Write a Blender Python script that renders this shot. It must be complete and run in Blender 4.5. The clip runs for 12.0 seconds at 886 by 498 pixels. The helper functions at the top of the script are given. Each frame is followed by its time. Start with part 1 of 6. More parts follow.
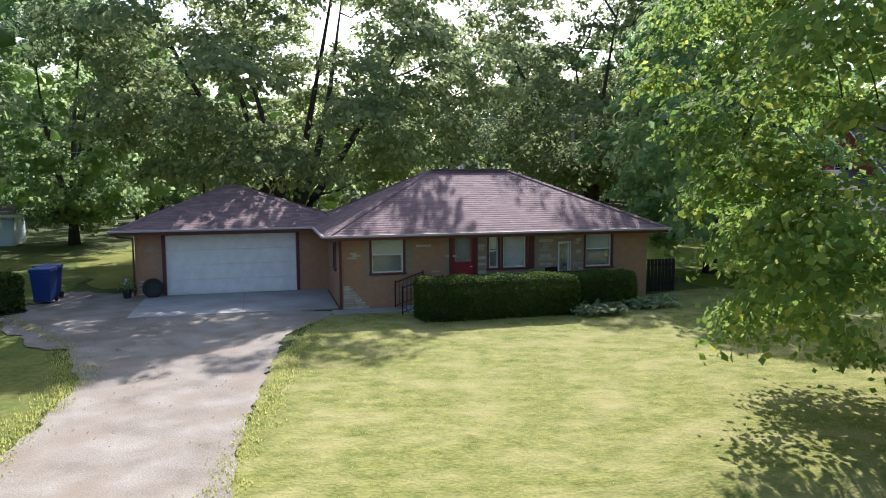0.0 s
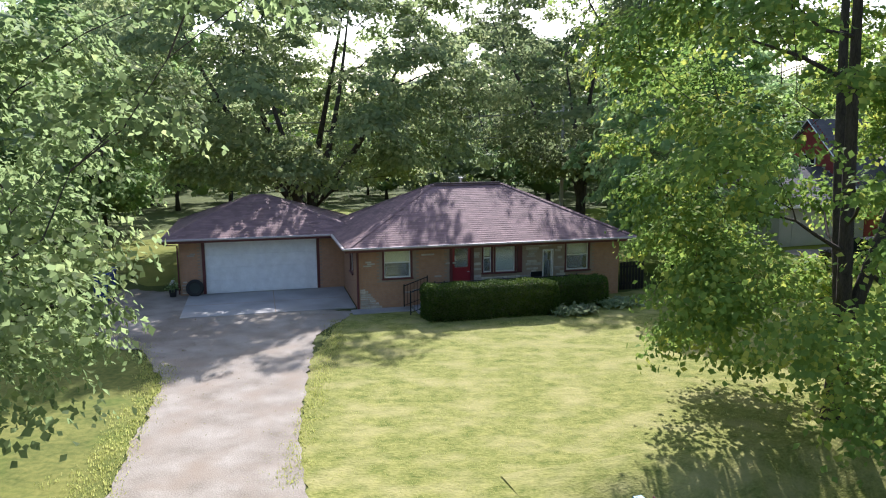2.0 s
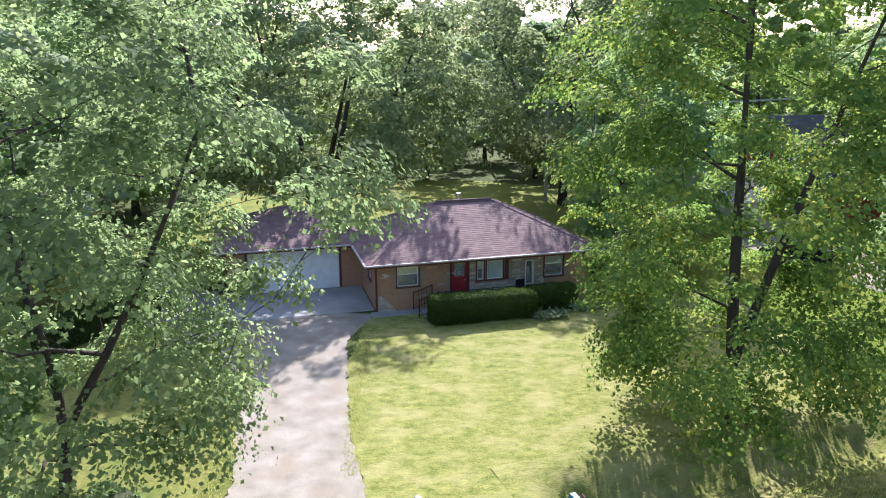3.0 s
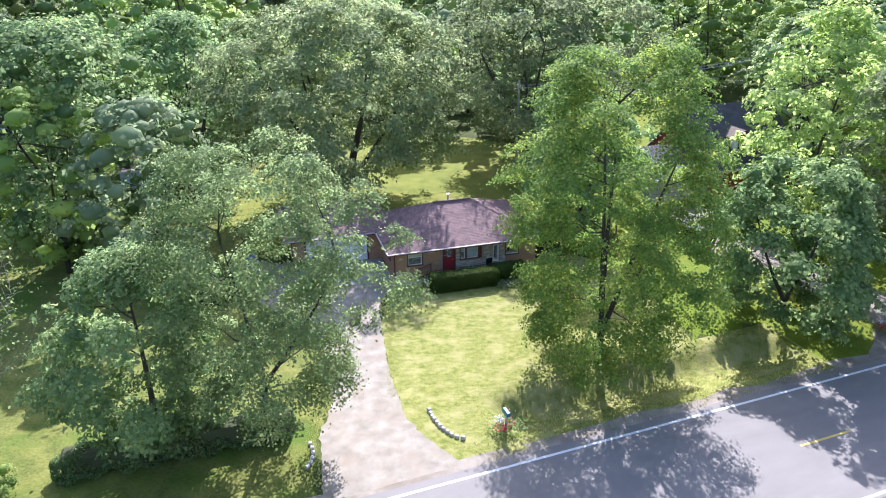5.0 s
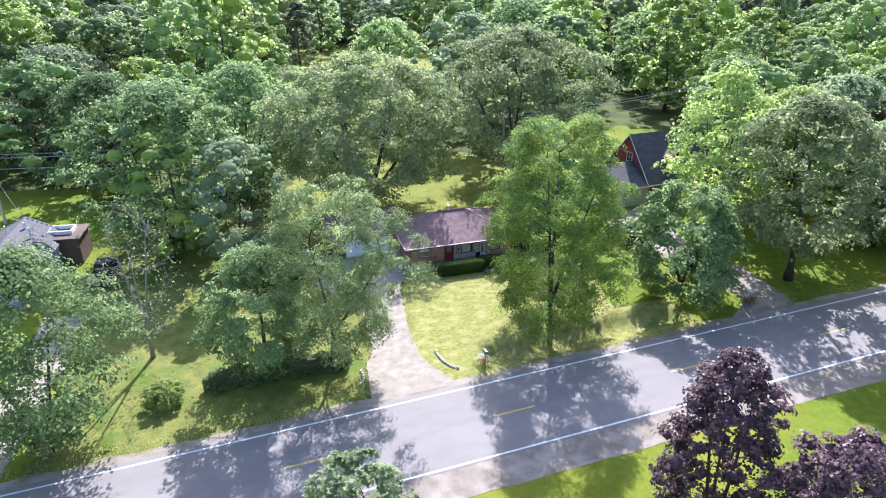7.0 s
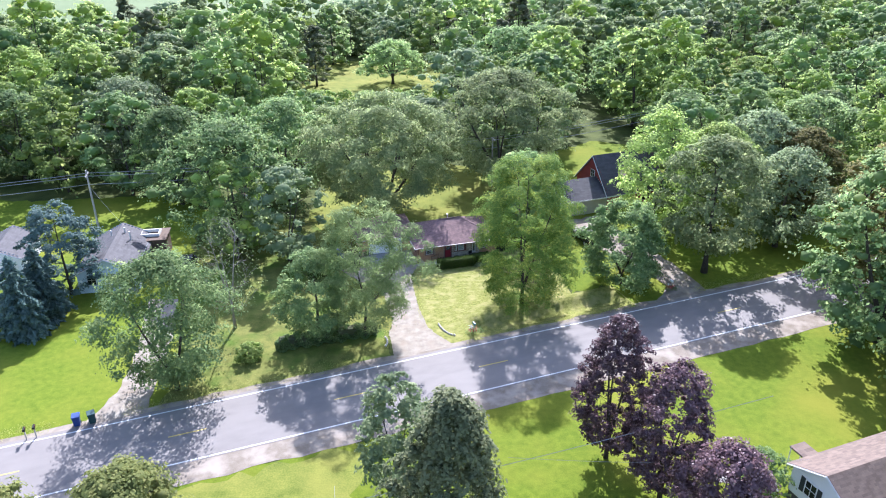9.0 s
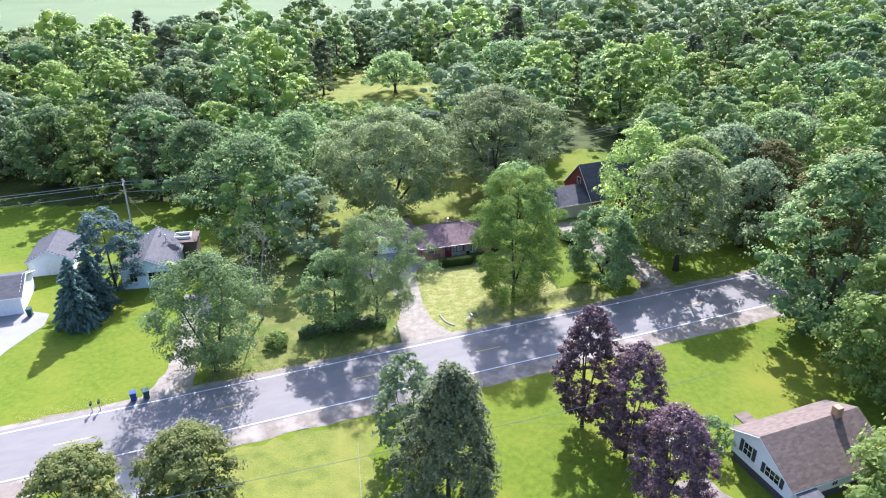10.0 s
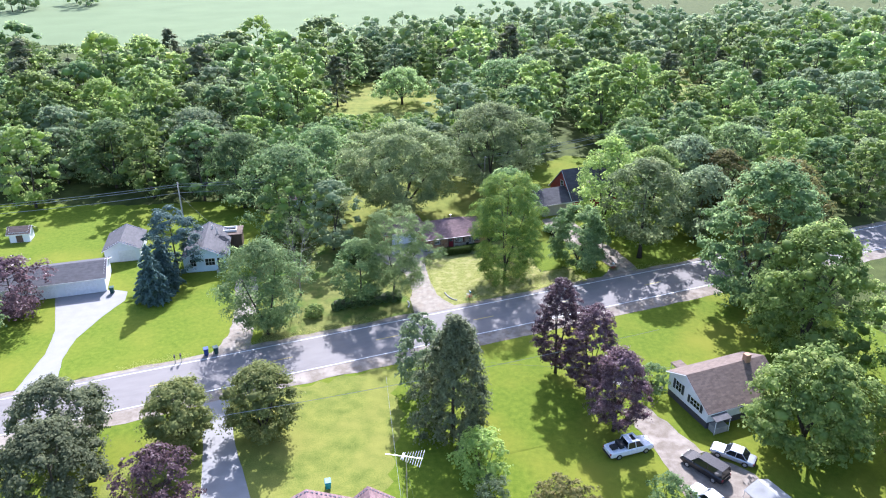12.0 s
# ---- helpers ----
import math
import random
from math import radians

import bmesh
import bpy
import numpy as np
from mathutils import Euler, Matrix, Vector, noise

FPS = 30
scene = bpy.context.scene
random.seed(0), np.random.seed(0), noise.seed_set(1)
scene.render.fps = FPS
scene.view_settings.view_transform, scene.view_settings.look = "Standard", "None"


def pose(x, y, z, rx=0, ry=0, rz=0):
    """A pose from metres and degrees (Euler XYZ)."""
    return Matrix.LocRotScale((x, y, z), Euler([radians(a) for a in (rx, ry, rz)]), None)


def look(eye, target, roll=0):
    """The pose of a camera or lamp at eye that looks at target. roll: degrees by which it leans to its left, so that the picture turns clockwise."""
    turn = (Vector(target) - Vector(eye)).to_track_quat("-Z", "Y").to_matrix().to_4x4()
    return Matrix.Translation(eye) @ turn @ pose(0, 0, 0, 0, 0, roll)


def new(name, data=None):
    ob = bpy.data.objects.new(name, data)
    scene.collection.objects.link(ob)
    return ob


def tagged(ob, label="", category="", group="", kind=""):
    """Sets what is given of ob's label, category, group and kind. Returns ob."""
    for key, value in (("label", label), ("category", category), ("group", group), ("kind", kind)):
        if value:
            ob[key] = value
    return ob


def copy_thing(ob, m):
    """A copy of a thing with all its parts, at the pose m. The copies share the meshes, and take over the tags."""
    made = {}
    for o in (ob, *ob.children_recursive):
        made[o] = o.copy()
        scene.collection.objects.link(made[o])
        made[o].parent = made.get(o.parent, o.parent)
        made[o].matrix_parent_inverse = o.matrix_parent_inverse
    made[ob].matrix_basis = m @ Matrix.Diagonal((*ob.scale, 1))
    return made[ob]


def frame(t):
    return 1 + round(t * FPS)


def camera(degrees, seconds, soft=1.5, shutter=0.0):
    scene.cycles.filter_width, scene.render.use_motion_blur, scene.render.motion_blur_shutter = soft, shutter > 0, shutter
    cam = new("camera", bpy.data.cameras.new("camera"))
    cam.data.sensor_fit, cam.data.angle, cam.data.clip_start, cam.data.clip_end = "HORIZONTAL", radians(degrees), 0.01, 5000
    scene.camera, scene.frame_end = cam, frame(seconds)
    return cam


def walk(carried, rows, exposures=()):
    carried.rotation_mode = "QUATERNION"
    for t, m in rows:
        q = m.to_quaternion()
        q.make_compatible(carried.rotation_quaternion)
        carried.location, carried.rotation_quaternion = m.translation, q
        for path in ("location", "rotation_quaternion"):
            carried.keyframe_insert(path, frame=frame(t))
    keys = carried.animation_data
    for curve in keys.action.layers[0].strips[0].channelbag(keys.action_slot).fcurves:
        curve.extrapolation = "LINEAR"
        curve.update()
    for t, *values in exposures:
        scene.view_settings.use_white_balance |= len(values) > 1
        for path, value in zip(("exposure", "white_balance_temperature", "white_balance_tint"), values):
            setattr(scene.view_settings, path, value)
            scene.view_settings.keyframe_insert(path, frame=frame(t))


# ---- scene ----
cam = camera(63.1, 12.0, 1.1)
PATH = [
    (0, (0.274, 0.243, 4.241), (0.245, 2.232, 4.036), -0.3),
    (0.5, (0.169, -0.251, 4.649), (0.15, 1.736, 4.42), -0.5),
    (1, (0.231, -0.929, 4.758), (0.207, 1.058, 4.53), -0.4),
    (1.5, (0.223, -1.412, 5.273), (0.199, 0.571, 5.012), -0.3),
    (2, (0.16, -3.614, 6.345), (0.14, -1.637, 6.039), -0.3),
    (2.5, (-0.011, -6.144, 8.539), (-0.02, -4.184, 8.14), -0.5),
    (3, (-0.285, -9.089, 11.148), (-0.279, -7.152, 10.651), -0.2),
    (3.5, (-0.399, -12.488, 14.052), (-0.387, -10.579, 13.458), -0.5),
    (5.5, (-1.067, -27.346, 25.207), (-1.024, -25.53, 24.37), 0.0),
    (6, (-1.368, -31.861, 27.178), (-1.32, -30.047, 26.338), 0.1),
    (6.5, (-1.293, -36.544, 29.446), (-1.251, -34.73, 28.604), -0.2),
    (7, (-1.217, -41.286, 31.668), (-1.183, -39.47, 30.829), -0.3),
    (9, (-1.895, -60.873, 42.175), (-1.856, -59.071, 41.309), -0.1),
    (9.5, (-2.243, -65.873, 44.897), (-2.2, -64.073, 44.026), -0.1),
    (10, (-2.433, -71.023, 47.47), (-2.39, -69.223, 46.599), -0.1),
    (10.5, (-2.879, -76.101, 48.951), (-2.834, -74.302, 48.079), -0.1),
    (11, (-3.152, -80.83, 50.396), (-3.11, -79.03, 49.527), -0.1),
    (11.5, (-3.438, -86.074, 52.529), (-3.394, -84.27, 51.667), -0.1),
    (12, (-3.616, -91.127, 54.875), (-3.572, -89.323, 54.012), -0.1),
]
walk(cam, [(t, look(eye, target, roll)) for t, eye, target, roll in PATH], [(0, 0.86, 6000, 19), (2.0, 0.95, 5940, 19), (3.5, 1.28, 5780, 20), (7.0, 1.38, 5650, 21), (12.0, 1.26, 5520, 21)])

# ---- light ----
SUN = Vector((0.08, 0.76, 0.645)).normalized()
world = bpy.data.worlds.new("world")
scene.world = world
world.use_nodes = True
wn = world.node_tree
sky = wn.nodes.new("ShaderNodeTexSky")
sky.sky_type, sky.sun_disc = "NISHITA", False
sky.sun_elevation, sky.sun_rotation = math.asin(SUN.z), math.atan2(SUN.x, SUN.y)
sky.air_density, sky.dust_density = 1.2, 2.0
wn.nodes["Background"].inputs["Strength"].default_value = 0.15
wn.links.new(sky.outputs[0], wn.nodes["Background"].inputs["Color"])
sun = new("sun", bpy.data.lights.new("sun", "SUN"))
sun.data.energy, sun.data.angle, sun.data.color = 5.0, radians(0.55), (1.0, 0.96, 0.89)
sun.matrix_world = look(SUN * 200, (0, 0, 0))


# ---- materials ----
def nodes_of(name):
    m = bpy.data.materials.new(name)
    m.use_nodes = True
    return m, m.node_tree.nodes, m.node_tree.links, m.node_tree.nodes["Principled BSDF"]


def surface(name, a, b, scale=6.0, rough=0.8, bump=0.3, fine=60.0, metal=0.0, depth=0.01, vary=0.0, stain=None, stain_scale=0.6, stretch=None, island=False):
    """Two-scale procedural surface: large blotches a..b, fine grain in colour and relief, optional stains."""
    m, n, l, p = nodes_of(name)
    co = n.new("ShaderNodeTexCoord")
    src = co.outputs["Object"]
    if stretch:
        mp = n.new("ShaderNodeMapping")
        mp.inputs["Scale"].default_value = stretch
        l.new(src, mp.inputs["Vector"])
        src = mp.outputs["Vector"]
    t1 = n.new("ShaderNodeTexNoise")
    t1.inputs["Scale"].default_value, t1.inputs["Detail"].default_value = scale, 6
    t2 = n.new("ShaderNodeTexNoise")
    t2.inputs["Scale"].default_value, t2.inputs["Detail"].default_value = fine, 4
    l.new(src, t1.inputs["Vector"])
    l.new(src, t2.inputs["Vector"])
    mixf = n.new("ShaderNodeMath")
    mixf.operation = "MULTIPLY_ADD"
    mixf.inputs[1].default_value = 0.45
    l.new(t2.outputs["Fac"], mixf.inputs[0])
    half = n.new("ShaderNodeMath")
    half.operation, half.inputs[1].default_value = "MULTIPLY", 0.55
    l.new(t1.outputs["Fac"], half.inputs[0])
    l.new(half.outputs[0], mixf.inputs[2])
    ramp = n.new("ShaderNodeValToRGB")
    ramp.color_ramp.elements[0].position, ramp.color_ramp.elements[0].color = 0.33, (*a, 1)
    ramp.color_ramp.elements[1].position, ramp.color_ramp.elements[1].color = 0.67, (*b, 1)
    l.new(mixf.outputs[0], ramp.inputs["Fac"])
    colour = ramp.outputs["Color"]
    if stain:
        t3 = n.new("ShaderNodeTexNoise")
        t3.inputs["Scale"].default_value, t3.inputs["Detail"].default_value = stain_scale, 5
        l.new(src, t3.inputs["Vector"])
        r3 = n.new("ShaderNodeValToRGB")
        r3.color_ramp.elements[0].position, r3.color_ramp.elements[1].position = 0.46, 0.74
        l.new(t3.outputs["Fac"], r3.inputs["Fac"])
        mx = n.new("ShaderNodeMixRGB")
        mx.inputs["Color2"].default_value = (*stain, 1)
        l.new(r3.outputs["Color"], mx.inputs["Fac"])
        l.new(colour, mx.inputs["Color1"])
        colour = mx.outputs["Color"]
    if vary:
        info = n.new("ShaderNodeNewGeometry") if island else n.new("ShaderNodeObjectInfo")
        rnd = info.outputs["Random Per Island"] if island else info.outputs["Random"]
        mr = n.new("ShaderNodeMapRange")
        mr.inputs["To Min"].default_value, mr.inputs["To Max"].default_value = 1 - vary, 1 + vary
        l.new(rnd, mr.inputs["Value"])
        hs = n.new("ShaderNodeHueSaturation")
        l.new(mr.outputs["Result"], hs.inputs["Value"])
        l.new(colour, hs.inputs["Color"])
        colour = hs.outputs["Color"]
    l.new(colour, p.inputs["Base Color"])
    p.inputs["Roughness"].default_value, p.inputs["Metallic"].default_value = rough, metal
    if rough >= 0.95:
        p.inputs["Specular IOR Level"].default_value = 0.12
    if bump:
        bp = n.new("ShaderNodeBump")
        bp.inputs["Strength"].default_value, bp.inputs["Distance"].default_value = bump, depth
        l.new(mixf.outputs[0], bp.inputs["Height"])
        l.new(bp.outputs["Normal"], p.inputs["Normal"])
    return m


def foliage(name, a, b, c, through_light=0.4, rough=0.7):
    """Leaves: colour varies leaf by leaf and over the crown; part of the light passes through."""
    m, n, l, p = nodes_of(name)
    geo = n.new("ShaderNodeNewGeometry")
    ramp = n.new("ShaderNodeValToRGB")
    e = ramp.color_ramp.elements
    e[0].color, e[1].color = (*a, 1), (*c, 1)
    e[1].position = 1.0
    mid = e.new(0.6)
    mid.color = (*b, 1)
    co = n.new("ShaderNodeTexCoord")
    t = n.new("ShaderNodeTexNoise")
    t.inputs["Scale"].default_value = 0.5
    l.new(co.outputs["Object"], t.inputs["Vector"])
    mix = n.new("ShaderNodeMath")
    mix.operation, mix.inputs[1].default_value = "MULTIPLY_ADD", 0.6
    l.new(geo.outputs["Random Per Island"], mix.inputs[0])
    sub = n.new("ShaderNodeMath")
    sub.operation, sub.inputs[1].default_value, sub.inputs[2].default_value = "MULTIPLY_ADD", 0.9, -0.25
    l.new(t.outputs["Fac"], sub.inputs[0])
    l.new(sub.outputs[0], mix.inputs[2])
    l.new(mix.outputs[0], ramp.inputs["Fac"])
    info = n.new("ShaderNodeObjectInfo")
    mr = n.new("ShaderNodeMapRange")
    mr.inputs["To Min"].default_value, mr.inputs["To Max"].default_value = 0.72, 1.28
    l.new(info.outputs["Random"], mr.inputs["Value"])
    hs = n.new("ShaderNodeHueSaturation")
    hs.inputs["Saturation"].default_value = 0.98
    l.new(mr.outputs["Result"], hs.inputs["Value"])
    l.new(ramp.outputs["Color"], hs.inputs["Color"])
    l.new(hs.outputs["Color"], p.inputs["Base Color"])
    p.inputs["Roughness"].default_value = rough
    tr = n.new("ShaderNodeBsdfTranslucent")
    glow = n.new("ShaderNodeHueSaturation")
    glow.inputs["Saturation"].default_value, glow.inputs["Value"].default_value = 0.98, 1.7
    l.new(hs.outputs["Color"], glow.inputs["Color"])
    l.new(glow.outputs["Color"], tr.inputs["Color"])
    p.inputs["Specular IOR Level"].default_value = 0.12
    ms = n.new("ShaderNodeMixShader")
    ms.inputs["Fac"].default_value = through_light
    l.new(p.outputs[0], ms.inputs[1])
    l.new(tr.outputs[0], ms.inputs[2])
    l.new(ms.outputs[0], n["Material Output"].inputs["Surface"])
    return m


def glass_pane(name, tint=(0.93, 0.96, 0.96), rough=0.03):
    m, n, l, p = nodes_of(name)
    p.inputs["Base Color"].default_value = (*tint, 1)
    p.inputs["Roughness"].default_value = rough
    p.inputs["Transmission Weight"].default_value = 0.85
    p.inputs["IOR"].default_value = 1.45
    return m


def plain(name, colour, rough=0.5, metal=0.0):
    return surface(name, tuple(0.85 * c for c in colour), tuple(min(1, 1.12 * c) for c in colour), 3.0, rough, 0.08, 40.0, metal, 0.004)


M = {
    "grass_dry": surface("dry_lawn_grass", (0.086, 0.116, 0.0189), (0.297, 0.288, 0.086), 3.2, 0.95, 1.0, 17.0, depth=0.06, stain=(0.318, 0.292, 0.12), stain_scale=0.9, stretch=(0.85, 1.2, 1.0)),
    "grass_olive": surface("olive_lawn_grass", (0.0864, 0.12, 0.0192), (0.216, 0.224, 0.0448), 0.6, 0.95, 0.8, 7.0, depth=0.05, stain=(0.233, 0.224, 0.0512), stain_scale=0.12),
    "grass_green": surface("green_lawn_grass", (0.0683, 0.112, 0.00784), (0.146, 0.186, 0.0168), 1.6, 0.95, 0.8, 9.0, depth=0.05, stain=(0.19, 0.192, 0.0235), stain_scale=0.08),
    "grass_lush": surface("lush_lawn_grass", (0.0728, 0.122, 0.008), (0.157, 0.198, 0.018), 1.6, 0.95, 0.8, 9.0, depth=0.05, stain=(0.189, 0.2, 0.024), stain_scale=0.08),
    "grass_worn": surface("worn_lawn_grass", (0.0649, 0.0906, 0.0192), (0.219, 0.214, 0.0576), 0.9, 0.95, 0.8, 7.0, depth=0.05, stain=(0.0731, 0.132, 0.016), stain_scale=0.3),
    "woodland": surface("woodland_floor", (0.035, 0.05, 0.014), (0.10, 0.12, 0.032), 0.4, 0.95, 0.8, 9.0, depth=0.1),
    "field": surface("crop_field", (0.12, 0.16, 0.076), (0.152, 0.2, 0.096), 0.05, 0.95, 0.4, 3.0, depth=0.05),
    "asphalt": surface("worn_asphalt", (0.158, 0.144, 0.133), (0.206, 0.189, 0.175), 1.2, 0.85, 0.4, 70.0, depth=0.006, stain=(0.204, 0.187, 0.172), stain_scale=0.35, stretch=(0.35, 1.0, 1.0)),
    "gravel": surface("packed_gravel", (0.16, 0.132, 0.1), (0.28, 0.244, 0.2), 1.0, 0.95, 0.6, 22.0, depth=0.02, stain=(0.336, 0.296, 0.248), stain_scale=0.5),
    "gravel_light": surface("pale_gravel_drive", (0.18, 0.153, 0.118), (0.365, 0.332, 0.28), 1.3, 0.95, 0.9, 34.0, depth=0.03, stain=(0.26, 0.215, 0.165), stain_scale=0.9),
    "concrete": surface("weathered_concrete", (0.264, 0.256, 0.24), (0.376, 0.368, 0.344), 1.6, 0.85, 0.3, 55.0, depth=0.006, stain=(0.2, 0.192, 0.176), stain_scale=0.8),
    "pale_concrete": surface("pale_concrete", (0.225, 0.219, 0.21), (0.278, 0.272, 0.26), 0.7, 0.85, 0.2, 40.0, depth=0.006),
    "white_line": surface("worn_white_road_paint", (0.5, 0.5, 0.49), (0.78, 0.78, 0.76), 3.0, 0.7, 0.2, 30.0),
    "yellow_line": surface("worn_yellow_road_paint", (0.45, 0.33, 0.07), (0.68, 0.52, 0.12), 3.0, 0.7, 0.2, 30.0),
    "shingle": surface("brown_asphalt_shingle", (0.084, 0.0544, 0.0496), (0.16, 0.112, 0.102), 3.0, 0.9, 0.6, 70.0, depth=0.006, vary=0.16),
    "grey_shingle": surface("grey_asphalt_shingle", (0.07, 0.0686, 0.07), (0.126, 0.122, 0.126), 2.0, 0.9, 0.5, 60.0, depth=0.006, vary=0.14),
    "tan_shingle": surface("tan_asphalt_shingle", (0.119, 0.0945, 0.077), (0.189, 0.154, 0.13), 2.0, 0.9, 0.5, 60.0, depth=0.006, vary=0.16),
    "brick": surface("tan_orange_brick", (0.347, 0.189, 0.111), (0.483, 0.277, 0.167), 5.0, 0.9, 0.5, 70.0, depth=0.005, vary=0.12),
    "stone": surface("pale_ledge_stone", (0.30, 0.265, 0.215), (0.52, 0.475, 0.4), 3.0, 0.9, 0.5, 40.0, depth=0.008, vary=0.22),
    "mortar": surface("grey_brown_mortar", (0.26, 0.2, 0.15), (0.34, 0.27, 0.21), 6.0, 0.95, 0.4, 80.0),
    "maroon": plain("maroon_paint", (0.10, 0.022, 0.024), 0.55),
    "red_door": plain("red_door_paint", (0.27, 0.02, 0.03), 0.4),
    "white_paint": plain("white_paint", (0.72, 0.72, 0.70), 0.5),
    "garage_door": plain("garage_door_white", (0.74, 0.75, 0.77), 0.5),
    "white_siding": surface("white_vinyl_siding", (0.66, 0.68, 0.7), (0.78, 0.79, 0.8), 1.0, 0.55, 0.15, 30.0),
    "blue_siding": surface("pale_blue_siding", (0.50, 0.62, 0.68), (0.62, 0.73, 0.78), 1.0, 0.55, 0.15, 30.0),
    "red_siding": surface("red_barn_siding", (0.22, 0.035, 0.03), (0.33, 0.06, 0.045), 1.2, 0.7, 0.2, 30.0),
    "tan_siding": surface("tan_siding", (0.34, 0.33, 0.28), (0.44, 0.42, 0.36), 1.2, 0.7, 0.2, 30.0),
    "black_metal": plain("black_wrought_iron", (0.02, 0.02, 0.022), 0.5, 0.6),
    "dark_shutter": plain("dark_shutter_paint", (0.02, 0.025, 0.04), 0.5),
    "rubber": plain("black_rubber", (0.018, 0.018, 0.018), 0.8),
    "blue_plastic": plain("blue_bin_plastic", (0.015, 0.05, 0.22), 0.45),
    "green_plastic": plain("dark_green_bin_plastic", (0.012, 0.06, 0.06), 0.45),
    "teal_plastic": plain("teal_bin_plastic", (0.01, 0.16, 0.2), 0.45),
    "blind": plain("cream_window_blind", (0.84, 0.85, 0.6), 0.7),
    "curtain": plain("pale_window_curtain", (0.55, 0.62, 0.58), 0.7),
    # near-black backing colour, with the shade of unlit rooms painted in
    "dark_backing": plain("painted_dim_backing", (0.035, 0.042, 0.036), 0.9),
    "glass": glass_pane("window_glass"),
    "dark_glass": plain("tinted_car_glass", (0.015, 0.018, 0.02), 0.06),
    "alu": plain("weathered_aluminium", (0.62, 0.63, 0.65), 0.35, 0.8),
    "gutter": plain("dull_pale_gutter", (0.42, 0.36, 0.35), 0.5),
    "pole_wood": surface("weathered_pole_wood", (0.32, 0.3, 0.27), (0.5, 0.47, 0.43), 1.5, 0.9, 0.5, 30.0, stretch=(6, 6, 0.6)),
    "bark": surface("grey_brown_bark", (0.035, 0.03, 0.025), (0.1, 0.085, 0.07), 3.0, 0.95, 0.9, 18.0, depth=0.03, stretch=(3, 3, 0.6)),
    "bare_bark": surface("bleached_dead_bark", (0.16, 0.14, 0.12), (0.32, 0.29, 0.26), 3.0, 0.95, 0.6, 18.0, depth=0.02, stretch=(3, 3, 0.6)),
    "stone_block": surface("pale_edging_stone", (0.32, 0.3, 0.28), (0.55, 0.52, 0.49), 4.0, 0.9, 0.5, 40.0, vary=0.2),
    "brown_wood": surface("brown_stained_wood", (0.07, 0.045, 0.03), (0.14, 0.09, 0.06), 2.0, 0.8, 0.4, 30.0, stretch=(6, 6, 0.5), vary=0.15),
    "cable": plain("weathered_grey_cable", (0.3, 0.31, 0.32), 0.5),
    "flower_red": plain("red_flower_petals", (0.5, 0.03, 0.05), 0.6),
    "leaf_maple": foliage("maple_leaves", (0.066, 0.13, 0.028), (0.14, 0.21, 0.04), (0.38, 0.37, 0.06), 0.45),
    "leaf_ash": foliage("ash_leaves", (0.145, 0.215, 0.088), (0.235, 0.315, 0.128), (0.37, 0.43, 0.165), 0.62),
    "leaf_green": foliage("broadleaf_leaves", (0.101, 0.171, 0.0699), (0.186, 0.264, 0.103), (0.342, 0.39, 0.15), 0.52),
    # bluish grey-green leaves; on the far woods this colour stands in for haze
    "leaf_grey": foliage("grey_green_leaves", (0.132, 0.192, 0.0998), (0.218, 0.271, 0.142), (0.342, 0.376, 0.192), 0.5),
    "leaf_bright": foliage("bright_green_leaves", (0.139, 0.21, 0.0624), (0.256, 0.332, 0.0936), (0.416, 0.452, 0.14), 0.55),
    "leaf_locust": foliage("fine_locust_leaflets", (0.132, 0.185, 0.0832), (0.234, 0.284, 0.125), (0.374, 0.396, 0.183), 0.55),
    "leaf_purple": foliage("purple_maple_leaves", (0.0747, 0.046, 0.0529), (0.144, 0.0897, 0.0989), (0.276, 0.19, 0.201), 0.38, 0.35),
    "leaf_spruce": foliage("blue_spruce_needles", (0.0715, 0.124, 0.111), (0.124, 0.189, 0.169), (0.208, 0.286, 0.254), 0.25),
    "leaf_conifer": foliage("dark_conifer_needles", (0.082, 0.0976, 0.0475), (0.131, 0.148, 0.0756), (0.205, 0.216, 0.115), 0.4),
    "leaf_hedge": foliage("clipped_yew_hedge", (0.03, 0.06, 0.012), (0.065, 0.115, 0.018), (0.17, 0.23, 0.03), 0.25),
    "leaf_tan": foliage("browning_leaves", (0.09, 0.105, 0.03), (0.17, 0.16, 0.05), (0.27, 0.21, 0.08), 0.4),
    "leaf_olive": foliage("olive_green_leaves", (0.1, 0.13, 0.04), (0.18, 0.2, 0.06), (0.3, 0.29, 0.1), 0.42),
    "blade": foliage("grass_blades", (0.2, 0.23, 0.06), (0.3, 0.31, 0.09), (0.42, 0.4, 0.17), 0.5),
}


